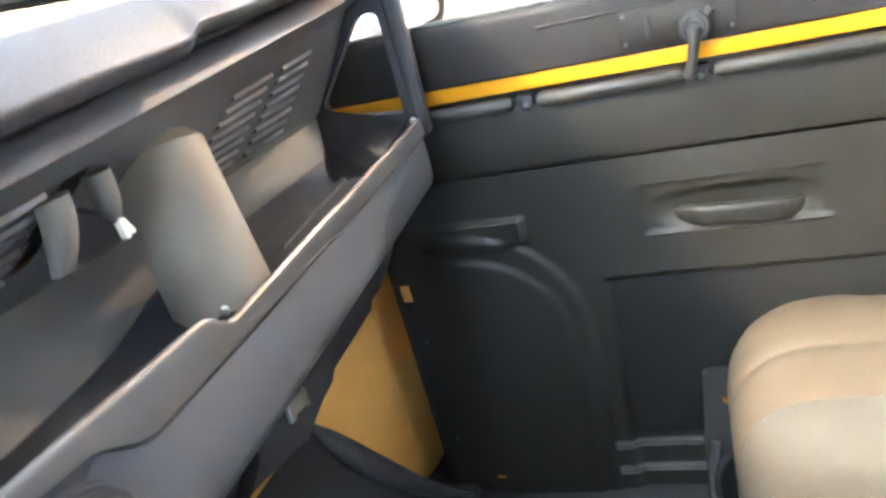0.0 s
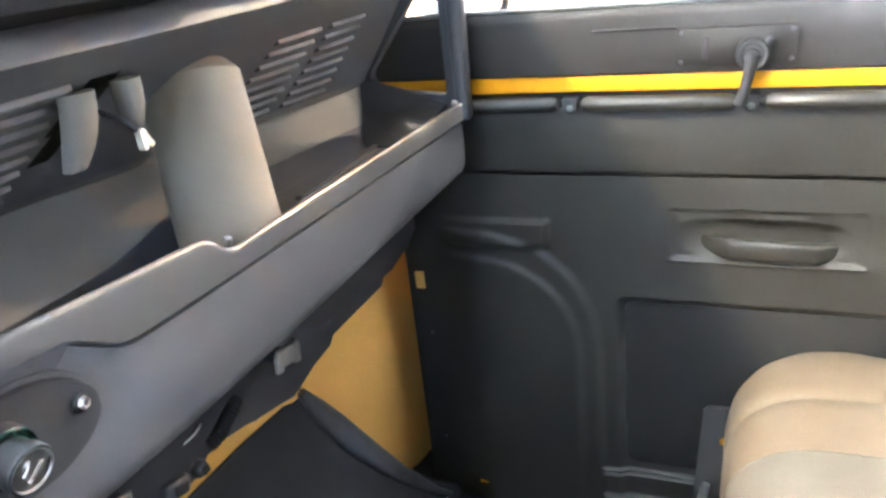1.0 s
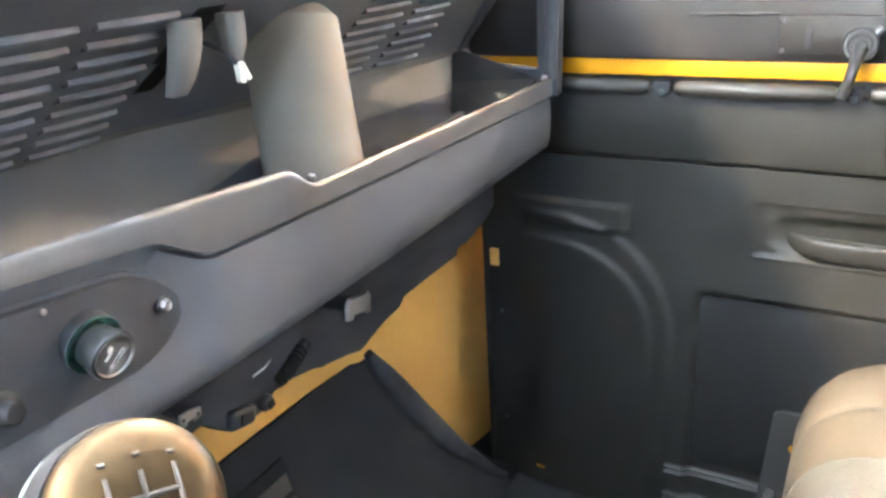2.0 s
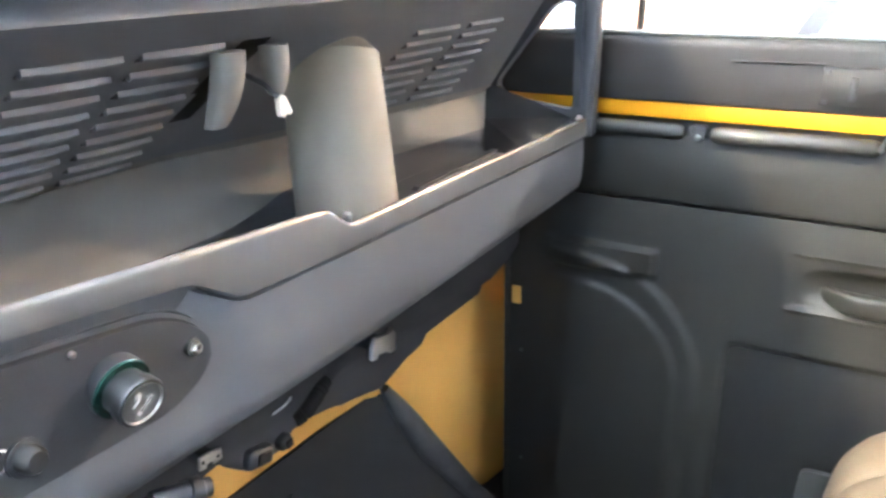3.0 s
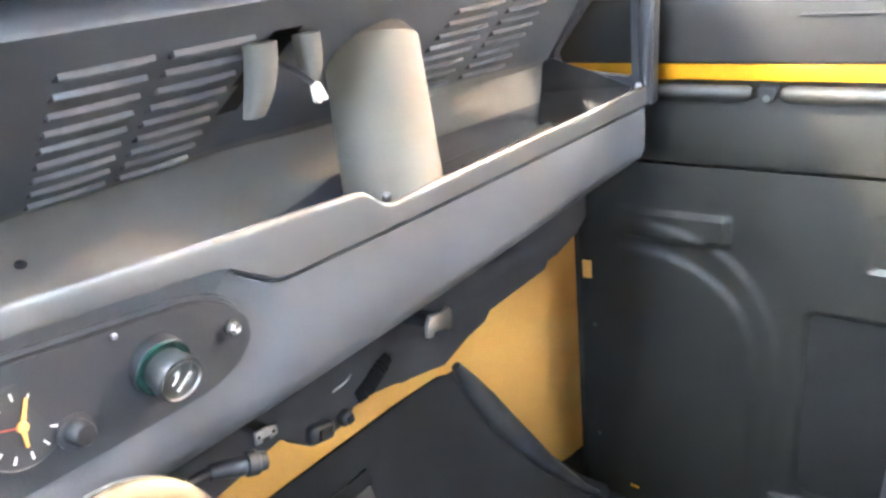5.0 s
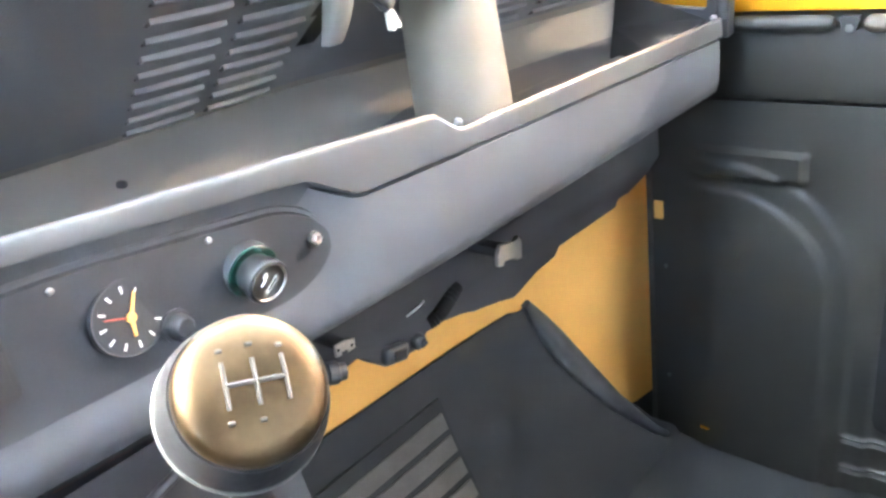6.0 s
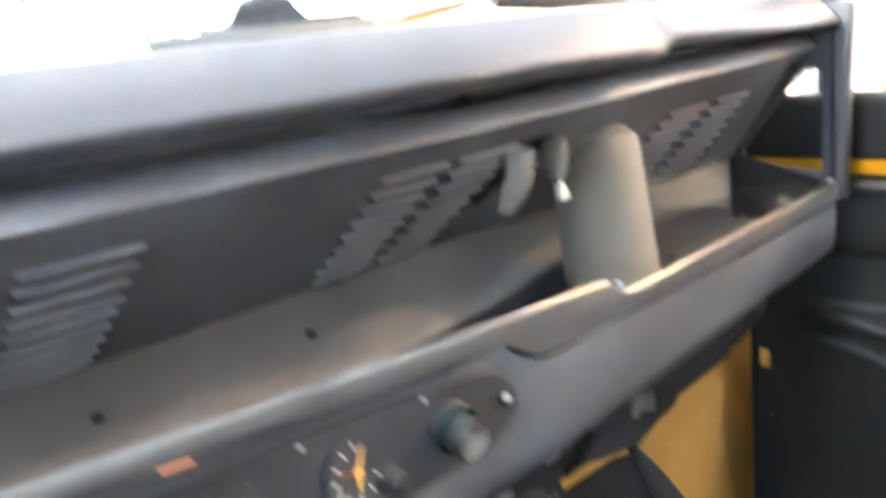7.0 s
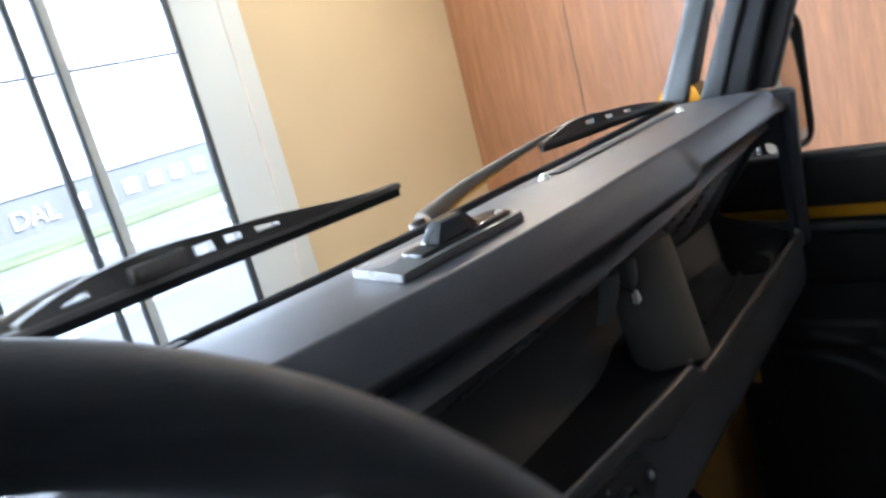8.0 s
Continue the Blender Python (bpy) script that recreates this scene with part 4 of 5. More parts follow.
for a, b, c in ((0, 1, 5), (1, 4, 5), (1, 3, 4), (1, 2, 3)):
    bm.faces.new((tv_[a], tv_[b], tv_[c]))
    bm.faces.new((bv_[c], bv_[b], bv_[a]))
for k in range(6):
    bm.faces.new((tv_[k], bv_[k], bv_[(k + 1) % 6], tv_[(k + 1) % 6]))
part("end_ramp", bm, MATTE, grab, "dark wedge over the shelf end", smooth=False)
part("bracket_rib", tube([(0.69, 0.115, 0.645), (0.692, 0.108, 0.625), (0.695, 0.10, 0.605)], 0.006, 10), BLACK, grab)

# ---- box on the dashboard top ----
sensor = thing("sensor_box", (0.08, 0.075, 0.8215), "low satin grey plate with a raised black wedge-shaped box", "sensor")
zt = 0.8222
ang = radians(-8)


def plate_place(u, v, w):
    return (0.078 + u * math.cos(ang) - v * math.sin(ang), 0.084 + u * math.sin(ang) + v * math.cos(ang), zt + w)


part("plate", prism(rounded([(-0.062, -0.024), (0.064, -0.022), (0.064, 0.008), (-0.056, 0.034)], 0.003), plate_place, 0.006, 0.002), SATIN, sensor, "thin satin grey plate with bevelled edge")
part("plate_step", prism(rounded([(-0.035, -0.017), (0.058, -0.017), (0.058, 0.006), (-0.035, 0.006)], 0.003), lambda u, v, w: plate_place(u, v, 0.006 + w), 0.003, 0.0015), PIANO, sensor)
bm = bmesh.new()
lo = [bm.verts.new(plate_place(u, v, 0.009)) for u, v in ((-0.018, -0.015), (0.026, -0.015), (0.026, 0.004), (-0.018, 0.004))]
hi = [bm.verts.new(plate_place(u, v, 0.0215)) for u, v in ((-0.008, -0.012), (0.016, -0.012), (0.015, 0.001), (-0.007, 0.001))]
bm.faces.new(lo[::-1])
bm.faces.new(hi)
for k in range(4):
    bm.faces.new((lo[k], lo[(k + 1) % 4], hi[(k + 1) % 4], hi[k]))
bmesh.ops.bevel(bm, geom=list(bm.edges), offset=0.0015, segments=2, affect="EDGES", profile=0.5)
part("wedge", bm, PIANO, sensor)
for u, v in ((0.054, -0.008),):
    part("screw", lathe(plate_place(u, v, 0.0058), (0, 0, 1), [(0, 0.003), (0.0035, 0.0028), (0.0042, 0.001), (0.0042, 0)], 12), METAL, sensor)

# ---- passenger door ----
door = thing("passenger_door", (0.76, -0.4, 0.02), "black passenger door with a bare yellow strip and vinyl trim", "car door")
Y0, Y1 = 0.14, -1.05
part("shell", box((0.7915, Y1, 0.03), (0.797, Y0, 0.615), 0.002), BLACK, door)
part("upper_panel", loft([[(x, y, z) for x, z in rounded([(0.748, 0.632), (0.792, 0.632), (0.792, 0.700), (0.757, 0.702), (0.751, 0.694)], [0.003, 0.002, 0.002, 0.004, 0.006], 3)] for y in (Y1, -0.5, -0.2, 0.0, Y0)]), GLOSS, door, "black painted upper door metal")
part("sill_edge", tube([(0.757, Y1, 0.7015), (0.757, -0.3, 0.7015), (0.757, Y0, 0.7015)], 0.0032, 10), STEEL, door, "worn window sill edge")
part("pressed_line", tube([(0.7475, -0.13, 0.678), (0.7475, -0.213, 0.678)], 0.0012, 6), GLOSS, door)
part("yellow_strip", box((0.752, Y1, 0.6145), (0.790, Y0, 0.634), 0.002), YELLOW, door, "bare yellow painted strip of door metal")
rods = ((Y0 - 0.03, -0.090), (-0.118, -0.272), (-0.300, -0.47), (-0.498, -0.66), (-0.69, -0.85))
for a, b in rods:
    part("rod", tube([(0.746, a, 0.603), (0.746, a - 0.006, 0.603), (0.746, b + 0.006, 0.603), (0.746, b, 0.603)], [0.0055, 0.0085, 0.0085, 0.0055], 16), TRIM, door, "round black plastic edge roll")
for y in (-0.104, -0.286, -0.484, -0.675):
    c = part("trim_clip", prism(rounded([(y - 0.009, 0.610), (y - 0.007, 0.598), (y - 0.004, 0.593), (y + 0.004, 0.593), (y + 0.007, 0.598), (y + 0.009, 0.610)], 0.003), lambda u, v, w: (0.757 - w, u, v), 0.012, 0.002), RUBBER, door, "black trim clip")
    part("clip_screw", lathe((0.745, y, 0.5985), (-1, 0, 0), [(-0.002, 0), (-0.002, 0.004), (0.001, 0.0036), (0.0018, 0.0015), (0.0018, 0)], 14), STEEL, c)

# trim panel, upper band proud of the lower part
part("trim_band", loft([[(x, y, z) for x, z in rounded([(0.762, 0.519), (0.78, 0.519), (0.78, 0.598), (0.759, 0.598), (0.757, 0.57)], [0.004, 0, 0, 0.004, 0.02], 3)] for y in (Y1, -0.6, -0.3, -0.1, Y0 - 0.02)]), TRIM, door, "grained dark grey vinyl band")

# lower trim with the recessed pull
def trim_x(y, z):
    """The moulded trim: a stepped arch with a block on it in front, a recess for the pull, a lower field set back."""
    d = -0.008 if y > 0.118 else 0.0
    fade = smooth01((0.085 - y) / 0.06)
    u, h = max(0.0, 0.03 - y), max(0.0, z - 0.29)
    for a, b, rise in ((0.136, 0.124, 0.0045), (0.161, 0.160, 0.0045)):
        d -= rise * fade * smooth01((1 - math.hypot(u / a, h / b)) * a / 0.009)
    if z > 0.40:
        d -= 0.0085 * fade * smooth01((y + 0.069) / 0.006) * smooth01((0.463 - z) / 0.007) * smooth01((z - 0.420) / 0.012)
    ey, ez = min(y + 0.402, -0.208 - y), min(z - 0.419, 0.480 - z)
    if ey > 0 and ez > 0:
        d += 0.003 * smooth01(min(ey / 0.005, ez / 0.004))
        bowl = max(0.0, 1 - abs((y + 0.305) / 0.090) ** 4 - abs((z - 0.445) / 0.025) ** 2.5)
        d += 0.012 * smooth01(bowl * 0.9)
    if -0.404 < y < -0.206 and 0.414 < z < 0.420:
        d -= 0.0022 * smooth01(min(z - 0.414, 0.420 - z) / 0.002)
    d += 0.007 * smooth01((0.366 - z) / 0.012) * smooth01((-0.148 - y) / 0.012)
    for zr in (0.106, 0.098, 0.062, 0.054):
        if -0.245 < y < -0.125:
            d -= 0.0045 * math.exp(-((z - zr) / 0.0022) ** 2)
    return 0.7635 + d


def grid_panel(fn, ys, zs, back):
    bm = bmesh.new()
    fr = [[bm.verts.new((fn(y, z), y, z)) for z in zs] for y in ys]
    for i in range(len(ys) - 1):
        for j in range(len(zs) - 1):
            bm.faces.new((fr[i][j], fr[i + 1][j], fr[i + 1][j + 1], fr[i][j + 1]))
    edge = [fr[i][0] for i in range(len(ys))] + [fr[-1][j] for j in range(1, len(zs))] + [fr[i][-1] for i in range(len(ys) - 2, -1, -1)] + [fr[0][j] for j in range(len(zs) - 2, 0, -1)]
    bk = [bm.verts.new((back, v.co.y, v.co.z)) for v in edge]
    n = len(edge)
    for k in range(n):
        bm.faces.new((edge[k], edge[(k + 1) % n], bk[(k + 1) % n], bk[k]))
    return bm


ys = sorted({0.121, 0.1175} | {round(0.114 - 0.0045 * k, 4) for k in range(120)} | {-0.45, -0.5, -0.6, -0.75, -0.9, Y1}, reverse=True)
zs = sorted({0.5165} | {round(0.025 + 0.0022 * k, 4) for k in range(42)} | {round(0.122 + 0.006 * k, 4) for k in range(40)} | {round(0.36 + 0.003 * k, 4) for k in range(52)})
part("trim_lower", grid_panel(trim_x, ys, zs, 0.7905), TRIM, door, "dark olive grey moulded trim with an arch relief")
# lower field of the trim, a little darker than the rest
insert = rounded([(-0.156, 0.359), (-0.156, 0.122), (Y1 + 0.01, 0.122), (Y1 + 0.01, 0.359)], 0.015, 5)
part("lower_field", prism(insert, lambda u, v, w: (0.7725 - w, u, v), 0.005, 0.002), LOWERTRIM, door, "darker lower field of the door trim")
grip = []
for k in range(25):
    t = k / 24
    e = smooth01(min(t, 1 - t) / 0.26)
    y, hx, hz = mix(-0.230, -0.396, t), mix(0.004, 0.0075, e), mix(0.007, 0.0125, e)
    cx, cz = mix(0.783, 0.760, e), 0.4375 - 0.005 * t
    grip.append([(cx + hx * math.copysign(abs(math.cos(q)) ** 0.7, math.cos(q)), y, cz + hz * math.copysign(abs(math.sin(q)) ** 0.7, math.sin(q))) for q in [2 * math.pi * j / 20 for j in range(20)]])
part("pull_grip", loft(grip), TRIM, door, "rounded pull grip with worn sheen")
for y, z in ((0.100, 0.29), (0.098, 0.12)):
    part("stud", lathe((trim_x(y, z), y, z), (-1, 0, 0), [(-0.002, 0), (-0.002, 0.003), (0.001, 0.0026), (0.0014, 0)], 12), STEEL, door)
part("trim_plug", prism(rounded([(0.1015, 0.3575), (0.1135, 0.3575), (0.1135, 0.3815), (0.1015, 0.3815)], 0.001), lambda u, v, w: (0.7625 - w, u, v), 0.002, 0.0005), PRIMER, door, "ochre trim plug")
part("yellow_chip", box((trim_x(0.0438, 0.054) - 0.0015, 0.0375, 0.0522), (trim_x(0.0438, 0.054) + 0.002, 0.0500, 0.0560), 0.0006), YELLOW, door, "tiny bare yellow spot")

latch_ = part("latch_plate", prism(rounded([(-0.213, 0.676), (-0.213, 0.640), (-0.325, 0.640), (-0.325, 0.676)], 0.003), lambda u, v, w: (0.7485 - w, u, v), 0.004, 0.0012), GLOSS, door, "black painted latch plate")
for y, z in ((-0.218, 0.672), (-0.218, 0.644), (-0.32, 0.672), (-0.32, 0.644)):
    part("plate_rivet", lathe((0.7445, y, z), (-1, 0, 0), [(-0.001, 0), (-0.001, 0.0026), (0.001, 0.0021), (0.0013, 0)], 12), BLACK, latch_)
part("plate_slot", box((0.743, -0.244, 0.646), (0.7446, -0.238, 0.668), 0.0007), RUBBER, latch_)
lever = part("latch_lever", tube([(0.736, -0.285, 0.650), (0.733, -0.283, 0.635), (0.733, -0.279, 0.615), (0.736, -0.275, 0.603)], [0.0075, 0.0055, 0.005, 0.006], 14), RUBBER, door, "black latch lever hanging down")
part("lever_hub", lathe((0.746, -0.285, 0.651), (-1, 0, 0), [(0, 0), (0, 0.0155), (0.010, 0.0155), (0.013, 0.014), (0.013, 0.0105), (0.0115, 0.0095), (0.0115, 0.0055), (0.0135, 0.005), (0.0135, 0)], 28), RUBBER, lever)
part("lever_finger", tube([(0.740, -0.293, 0.656), (0.739, -0.299, 0.662), (0.740, -0.302, 0.665)], [0.0045, 0.004, 0.005], 12), RUBBER, lever)

part("window_glass", box((0.768, Y1, 0.70), (0.772, 0.06, 1.4)), CLEAR, door).visible_shadow = False
part("window_divider", loft([[(0.760, -0.19 - 0.62 * (z - 0.70) + v, z) if u == 0 else (0.780, -0.19 - 0.62 * (z - 0.70) + v, z) for u, v in ((0, -0.011), (1, -0.011), (1, 0.011), (0, 0.011))] for z in (0.70, 0.9, 1.2, 1.4)]), BLACK, door, "slanted black window divider")

# ---- footwell mat and ribbed heel mat ----
mat_xs = [0.14, 0.2, 0.26, 0.32, 0.40, 0.48, 0.55, 0.572, 0.585, 0.597, 0.615, 0.645, 0.69, 0.735, 0.762, 0.80, 0.84]
CUT = ((0.597, 0.311), (0.615, 0.272), (0.645, 0.205), (0.69, 0.122), (0.735, 0.060), (0.762, 0.036), (0.80, 0.027), (0.84, 0.025))


def toe_top(x):
    if x <= 0.572:
        return 0.3095 - 0.045 * max(0.0, x - 0.27)
    if x <= CUT[0][0]:
        return mix(0.296, 0.311, (x - 0.572) / 0.025)
    for (xa, za), (xb, zb) in zip(CUT, CUT[1:]):
        if x <= xb:
            return mix(za, zb, (x - xa) / (xb - xa))
    return CUT[-1][1]


def toe_y(z):
    return 0.203 - 0.12 * (max(0.0, 0.311 - z) / 0.29) ** 1.4


rings = []
for x in mat_xs:
    zt_ = toe_top(x)
    prof = [(x, toe_y(mix(zt_, 0.023, k / 10)), mix(zt_, 0.023, k / 10)) for k in range(11)]
    prof[0] = (x, prof[0][1] + 0.006, prof[0][2])
    yb_ = max(wall_y(x) - 0.0015, prof[0][1] + 0.001)
    rings.append(prof + [(x, yb_, 0.0215), (x, yb_, zt_ - 0.002)])
toe = tagged(part("toe_board_mat", loft(rings), CARPET), "thick black moulded toe board mat with a cut corner", "floor mat")
part("mat_edge", tube([(x - 0.016, toe_y(toe_top(x)) - 0.004, toe_top(x) - 0.006) for x in (0.60, 0.615, 0.63, 0.645, 0.667, 0.69, 0.712, 0.735, 0.755)], [0.006, 0.013, 0.017, 0.018, 0.016, 0.013, 0.010, 0.007, 0.004], 16), MATEDGE, toe, "rolled shiny rubber edge")

tunnel = thing("transmission_tunnel", (0.0, -0.3, 0.02), "dark moulded transmission tunnel cover", "tunnel")
tr = []
for k in range(12):
    y = 0.20 - 0.12 * k
    h = 0.33 - 0.10 * smooth01((0.15 - y) / 0.8)
    w = 0.20
    tr.append([(-w, y, 0.0215), (-w * 0.9, y, h * 0.7), (-w * 0.65, y, h * 0.96), (-w * 0.4, y, h), (w * 0.4, y, h), (w * 0.65, y, h * 0.96), (w * 0.9, y, h * 0.7), (w, y, 0.0215)])
part("cover", loft(tr), BLACK, tunnel)
heel = thing("ribbed_mat", (0.34, 0.12, 0.1), "grey ribbed rubber mat lying on the toe board", "floor mat")


def heel_ring(x, z0, z1, lift):
    n = 6
    face = [(x, toe_y(mix(z0, z1, k / n)) - lift, mix(z0, z1, k / n) + lift * 0.6) for k in range(n + 1)]
    return face + [(p[0], p[1] + lift * 0.9, p[2] - lift * 0.5) for p in face[::-1]]


part("sheet", loft([heel_ring(x, 0.27, 0.06, 0.005) for x in (0.21, 0.27, 0.34, 0.40, 0.405)]), RUBBER, heel)
for k in range(8):
    z = 0.255 - 0.026 * k
    part("rib", loft([heel_ring(x, z, z - 0.0185, 0.0085) for x in (0.215, 0.30, 0.398)]), RIBMAT, heel)

# ---- gear lever ----
gear = thing("gear_lever", (0.005, -0.15, 0.33), "gear lever with a worn metallic shift knob", "gear lever")
KN = Vector((0.0043, -0.162, 0.6546))
KA = Vector((-0.14, -0.77, 0.74)).normalized()
part("stick", tube([(0.03, -0.05, 0.30), (0.028, -0.08, 0.42), (0.022, -0.12, 0.55), tuple(KN - KA * 0.045)], [0.009, 0.008, 0.0065, 0.006], 16), MATTE, gear)
part("boot", lathe((0.03, -0.05, 0.30), (0, -0.15, 1), [(0, 0.06), (0.012, 0.058), (0.03, 0.04), (0.05, 0.03), (0.08, 0.018), (0.10, 0.010), (0.10, 0)], 28), RUBBER, gear, "black rubber gaiter")
part("knob_base", lathe(KN, KA, [(-0.050, 0), (-0.050, 0.009), (-0.040, 0.0145), (-0.026, 0.0205), (-0.013, 0.0230), (-0.006, 0.0230), (-0.001, 0.0220), (0.003, 0.0205), (0.003, 0)], 40), MATTE, gear, "black plastic knob base")
part("knob_ring", lathe(KN, KA, [(-0.0115, 0.0229), (-0.0105, 0.0236), (-0.0098, 0.0236), (-0.009, 0.0229)], 40), STEEL, gear)
part("knob_cap", lathe(KN, KA, [(0.001, 0.0193), (0.004, 0.0199), (0.0075, 0.0195), (0.0098, 0.0178), (0.0112, 0.0145), (0.0122, 0.009), (0.0126, 0)], 48), CHROME, gear, "worn champagne metal cap")
KR = Vector((0.7, -0.72, 0.22))
ku = (KR - KA * KR.dot(KA)).normalized()
kw = KA.cross(ku)


def cap_point(a, b, lift=0.0004):
    r = math.hypot(a, b)
    h = 0.0126 - 0.0004 * (r / 0.009) ** 2 if r < 0.009 else mix(0.0122, 0.0112, (r - 0.009) / 0.0055)
    return tuple(KN + ku * a + kw * b + KA * (h + lift))


for pts in ([(-0.0075, 0.006), (-0.0075, 0.0), (-0.0075, -0.006)], [(0.0, 0.006), (0.0, 0.0), (0.0, -0.006)], [(0.0075, 0.006), (0.0075, 0.0), (0.0075, -0.006)], [(-0.0075, 0.0), (-0.004, 0.0), (0.0, 0.0), (0.004, 0.0), (0.0075, 0.0)]):
    part("shift_line", tube([cap_point(a, b, 0.0001) for a, b in pts], 0.0006, 6), ENGRAVED, gear, "engraved shift pattern line")
for a, b in ((-0.0075, -0.0092), (0.0, -0.0098), (-0.0075, 0.0092), (0.0, 0.0098), (0.0075, 0.0085)):
    part("shift_mark", tube([cap_point(a - 0.0008, b, 0.0001), cap_point(a + 0.0008, b, 0.0001)], 0.00055, 6), ENGRAVED, gear)

part("console_front", prism(rounded([(-0.28, 0.332), (0.16, 0.332), (0.14, 0.50), (-0.26, 0.50)], 0.02), lambda u, v, w: (u, 0.075 + w, v), 0.02, 0.004), BLACK, dash, "dark lower console front")
notice = thing("warning_label", (0.02, 0.0, 0.53), "small brown printed label with unreadable lines", "label")


def label_place(u, v, w):
    x = 0.018 + u
    z = 0.5335 + v
    return (x, bend(x) + 0.024 - (z - 0.533) * 2.0 - 0.0012 - w if z < 0.54 else bend(x) + 0.009 - w, z)


part("backing", prism([(-0.026, -0.006), (0.026, -0.004), (0.026, 0.006), (-0.026, 0.004)], label_place, 0.001), BLACK, notice)
for v in (-0.004, -0.0015, 0.001, 0.0035):
    part("print_line", prism([(-0.024, v - 0.0006), (0.024 - 0.006 * ((v * 1000) % 2), v + 0.0004), (0.024 - 0.006 * ((v * 1000) % 2), v + 0.0014), (-0.024, v + 0.0004)], lambda u, v_, w: label_place(u, v_, 0.0011 + w), 0.0003), BROWN, notice)

# ---- passenger seat ----
seat = thing("passenger_seat", (0.61, -0.5, 0.02), "beige vinyl passenger seat with a rounded cushion", "car seat")
SX0, SX1, SF = 0.475, 0.755, -0.278
prof = rounded([(SF, 0.16), (SF + 0.002, 0.344), (SF - 0.25, 0.353), (SF - 0.52, 0.345), (SF - 0.52, 0.16)], [0.03, 0.105, 0.05, 0.05, 0.03], 10)


def seat_rings(x0, x1, r, prof_):
    cy = sum(p[0] for p in prof_) / len(prof_)
    cz = sum(p[1] for p in prof_) / len(prof_)
    rs = []
    for x, inset in [(x0 + r * (1 - math.cos(math.pi / 2 * k / 6)), r * (1 - math.sin(math.pi / 2 * k / 6))) for k in range(7)] + [(x1 - r * (1 - math.sin(math.pi / 2 * k / 6)), r * (1 - math.cos(math.pi / 2 * k / 6))) for k in range(7)]:
        ring_ = []
        for y, z in prof_:
            v = Vector((y - cy, z - cz))
            k = max(0.0, 1 - inset / max(v.length, 1e-6))
            ring_.append((x, cy + v.x * k, cz + v.y * k))
        rs.append(ring_)
    return rs


cushion = seat_rings(SX0, SX1, 0.09, prof)
# soft fold across the cushion
fold = [[(x, SF - 0.26 + (y - SF + 0.26) * k, 0.25 + (z - 0.25) * k) for _, y, z in cushion[6]] for x, k in ((0.604, 1.0), (0.616, 0.994), (0.622, 0.976), (0.625, 0.970), (0.628, 0.976), (0.634, 0.994), (0.646, 1.0))]
part("cushion", loft(cushion[5:7] + fold + cushion[7:]), SEAT, seat)
part("side_panel", loft(cushion[:5] + [[(x - 0.0005, y, z) for x, y, z in cushion[5]]]), SEATSHADE, seat, "greyer beige side panel, darkened for its shade")
part("seam", tube(cushion[5], 0.0009, 8, closed=True), SEATSHADE, seat, "sewn seam")
part("backrest", loft(seat_rings(0.475, 0.755, 0.05, rounded([(-0.74, 0.44), (-0.86, 1.02), (-0.98, 1.02), (-0.88, 0.44)], 0.05, 6))), SEAT, seat)
part("seat_base", box((0.50, -0.78, 0.021), (0.71, -0.31, 0.175), 0.01), STEEL, seat, "dark steel seat base")
part("hinge_plate", prism(rounded([(-0.252, 0.246), (-0.300, 0.248), (-0.300, 0.03), (-0.240, 0.03), (-0.2435, 0.12)], 0.008), lambda u, v, w: (0.728 + w, u, v), 0.006, 0.0015), HINGE, seat, "grey steel hinge plate")
part("hinge_bolt", lathe((0.728, -0.275, 0.202), (-1, 0, 0), [(-0.002, 0), (-0.002, 0.004), (0.003, 0.004), (0.0045, 0.002), (0.0045, 0)], 6), YELLOW, seat, "yellow chromated bolt")
part("hinge_lever", tube([(0.722, -0.258, 0.14), (0.716, -0.252, 0.11), (0.714, -0.250, 0.06), (0.716, -0.255, 0.025)], [0.005, 0.006, 0.006, 0.005], 12), METAL, seat, "bare metal release lever")

part("seat_loop", tube(spline([(0.700, -0.262, 0.03), (0.704, -0.256, 0.085), (0.712, -0.264, 0.115), (0.720, -0.278, 0.118), (0.722, -0.288, 0.09), (0.722, -0.29, 0.03)]), 0.006, 12), RUBBER, seat, "bent black tube under the cushion")
part("release_tab", box((0.705, -0.232, 0.048), (0.712, -0.218, 0.054), 0.001), YELLOW, seat, "small yellow tab")

# ---- steering wheel ----
wheel = thing("steering_wheel", (-0.346, -0.157, 0.72), "black steering wheel with a thick padded rim", "steering wheel")
WC, WT, WR, WRR = Vector((-0.346, -0.157, 0.806)), 0.777, 0.158, 0.0165
wu, wv = Vector((1, 0, 0)), Vector((0, math.sin(WT), math.cos(WT)))
wn_ = wu.cross(wv)
part("rim", tube([tuple(WC + WR * (math.cos(a) * wu + math.sin(a) * wv)) for a in [k * 2 * math.pi / 72 for k in range(72)]], WRR, 18, closed=True), LEATHER, wheel)
for a in (radians(90 + 120 * k + 60) for k in range(3)):
    part("spoke", tube([tuple(WC + r * (math.cos(a) * wu + math.sin(a) * wv) - wn_ * 0.02 * (1 - r / WR)) for r in (0.03, 0.08, 0.12, WR)], [0.016, 0.012, 0.010, 0.010], 12), BLACK, wheel)
part("hub_pad", lathe(WC - wn_ * 0.03, wn_, [(0, 0), (0, 0.055), (0.012, 0.058), (0.02, 0.052), (0.024, 0.03), (0.025, 0)], 36), BLACK, wheel)
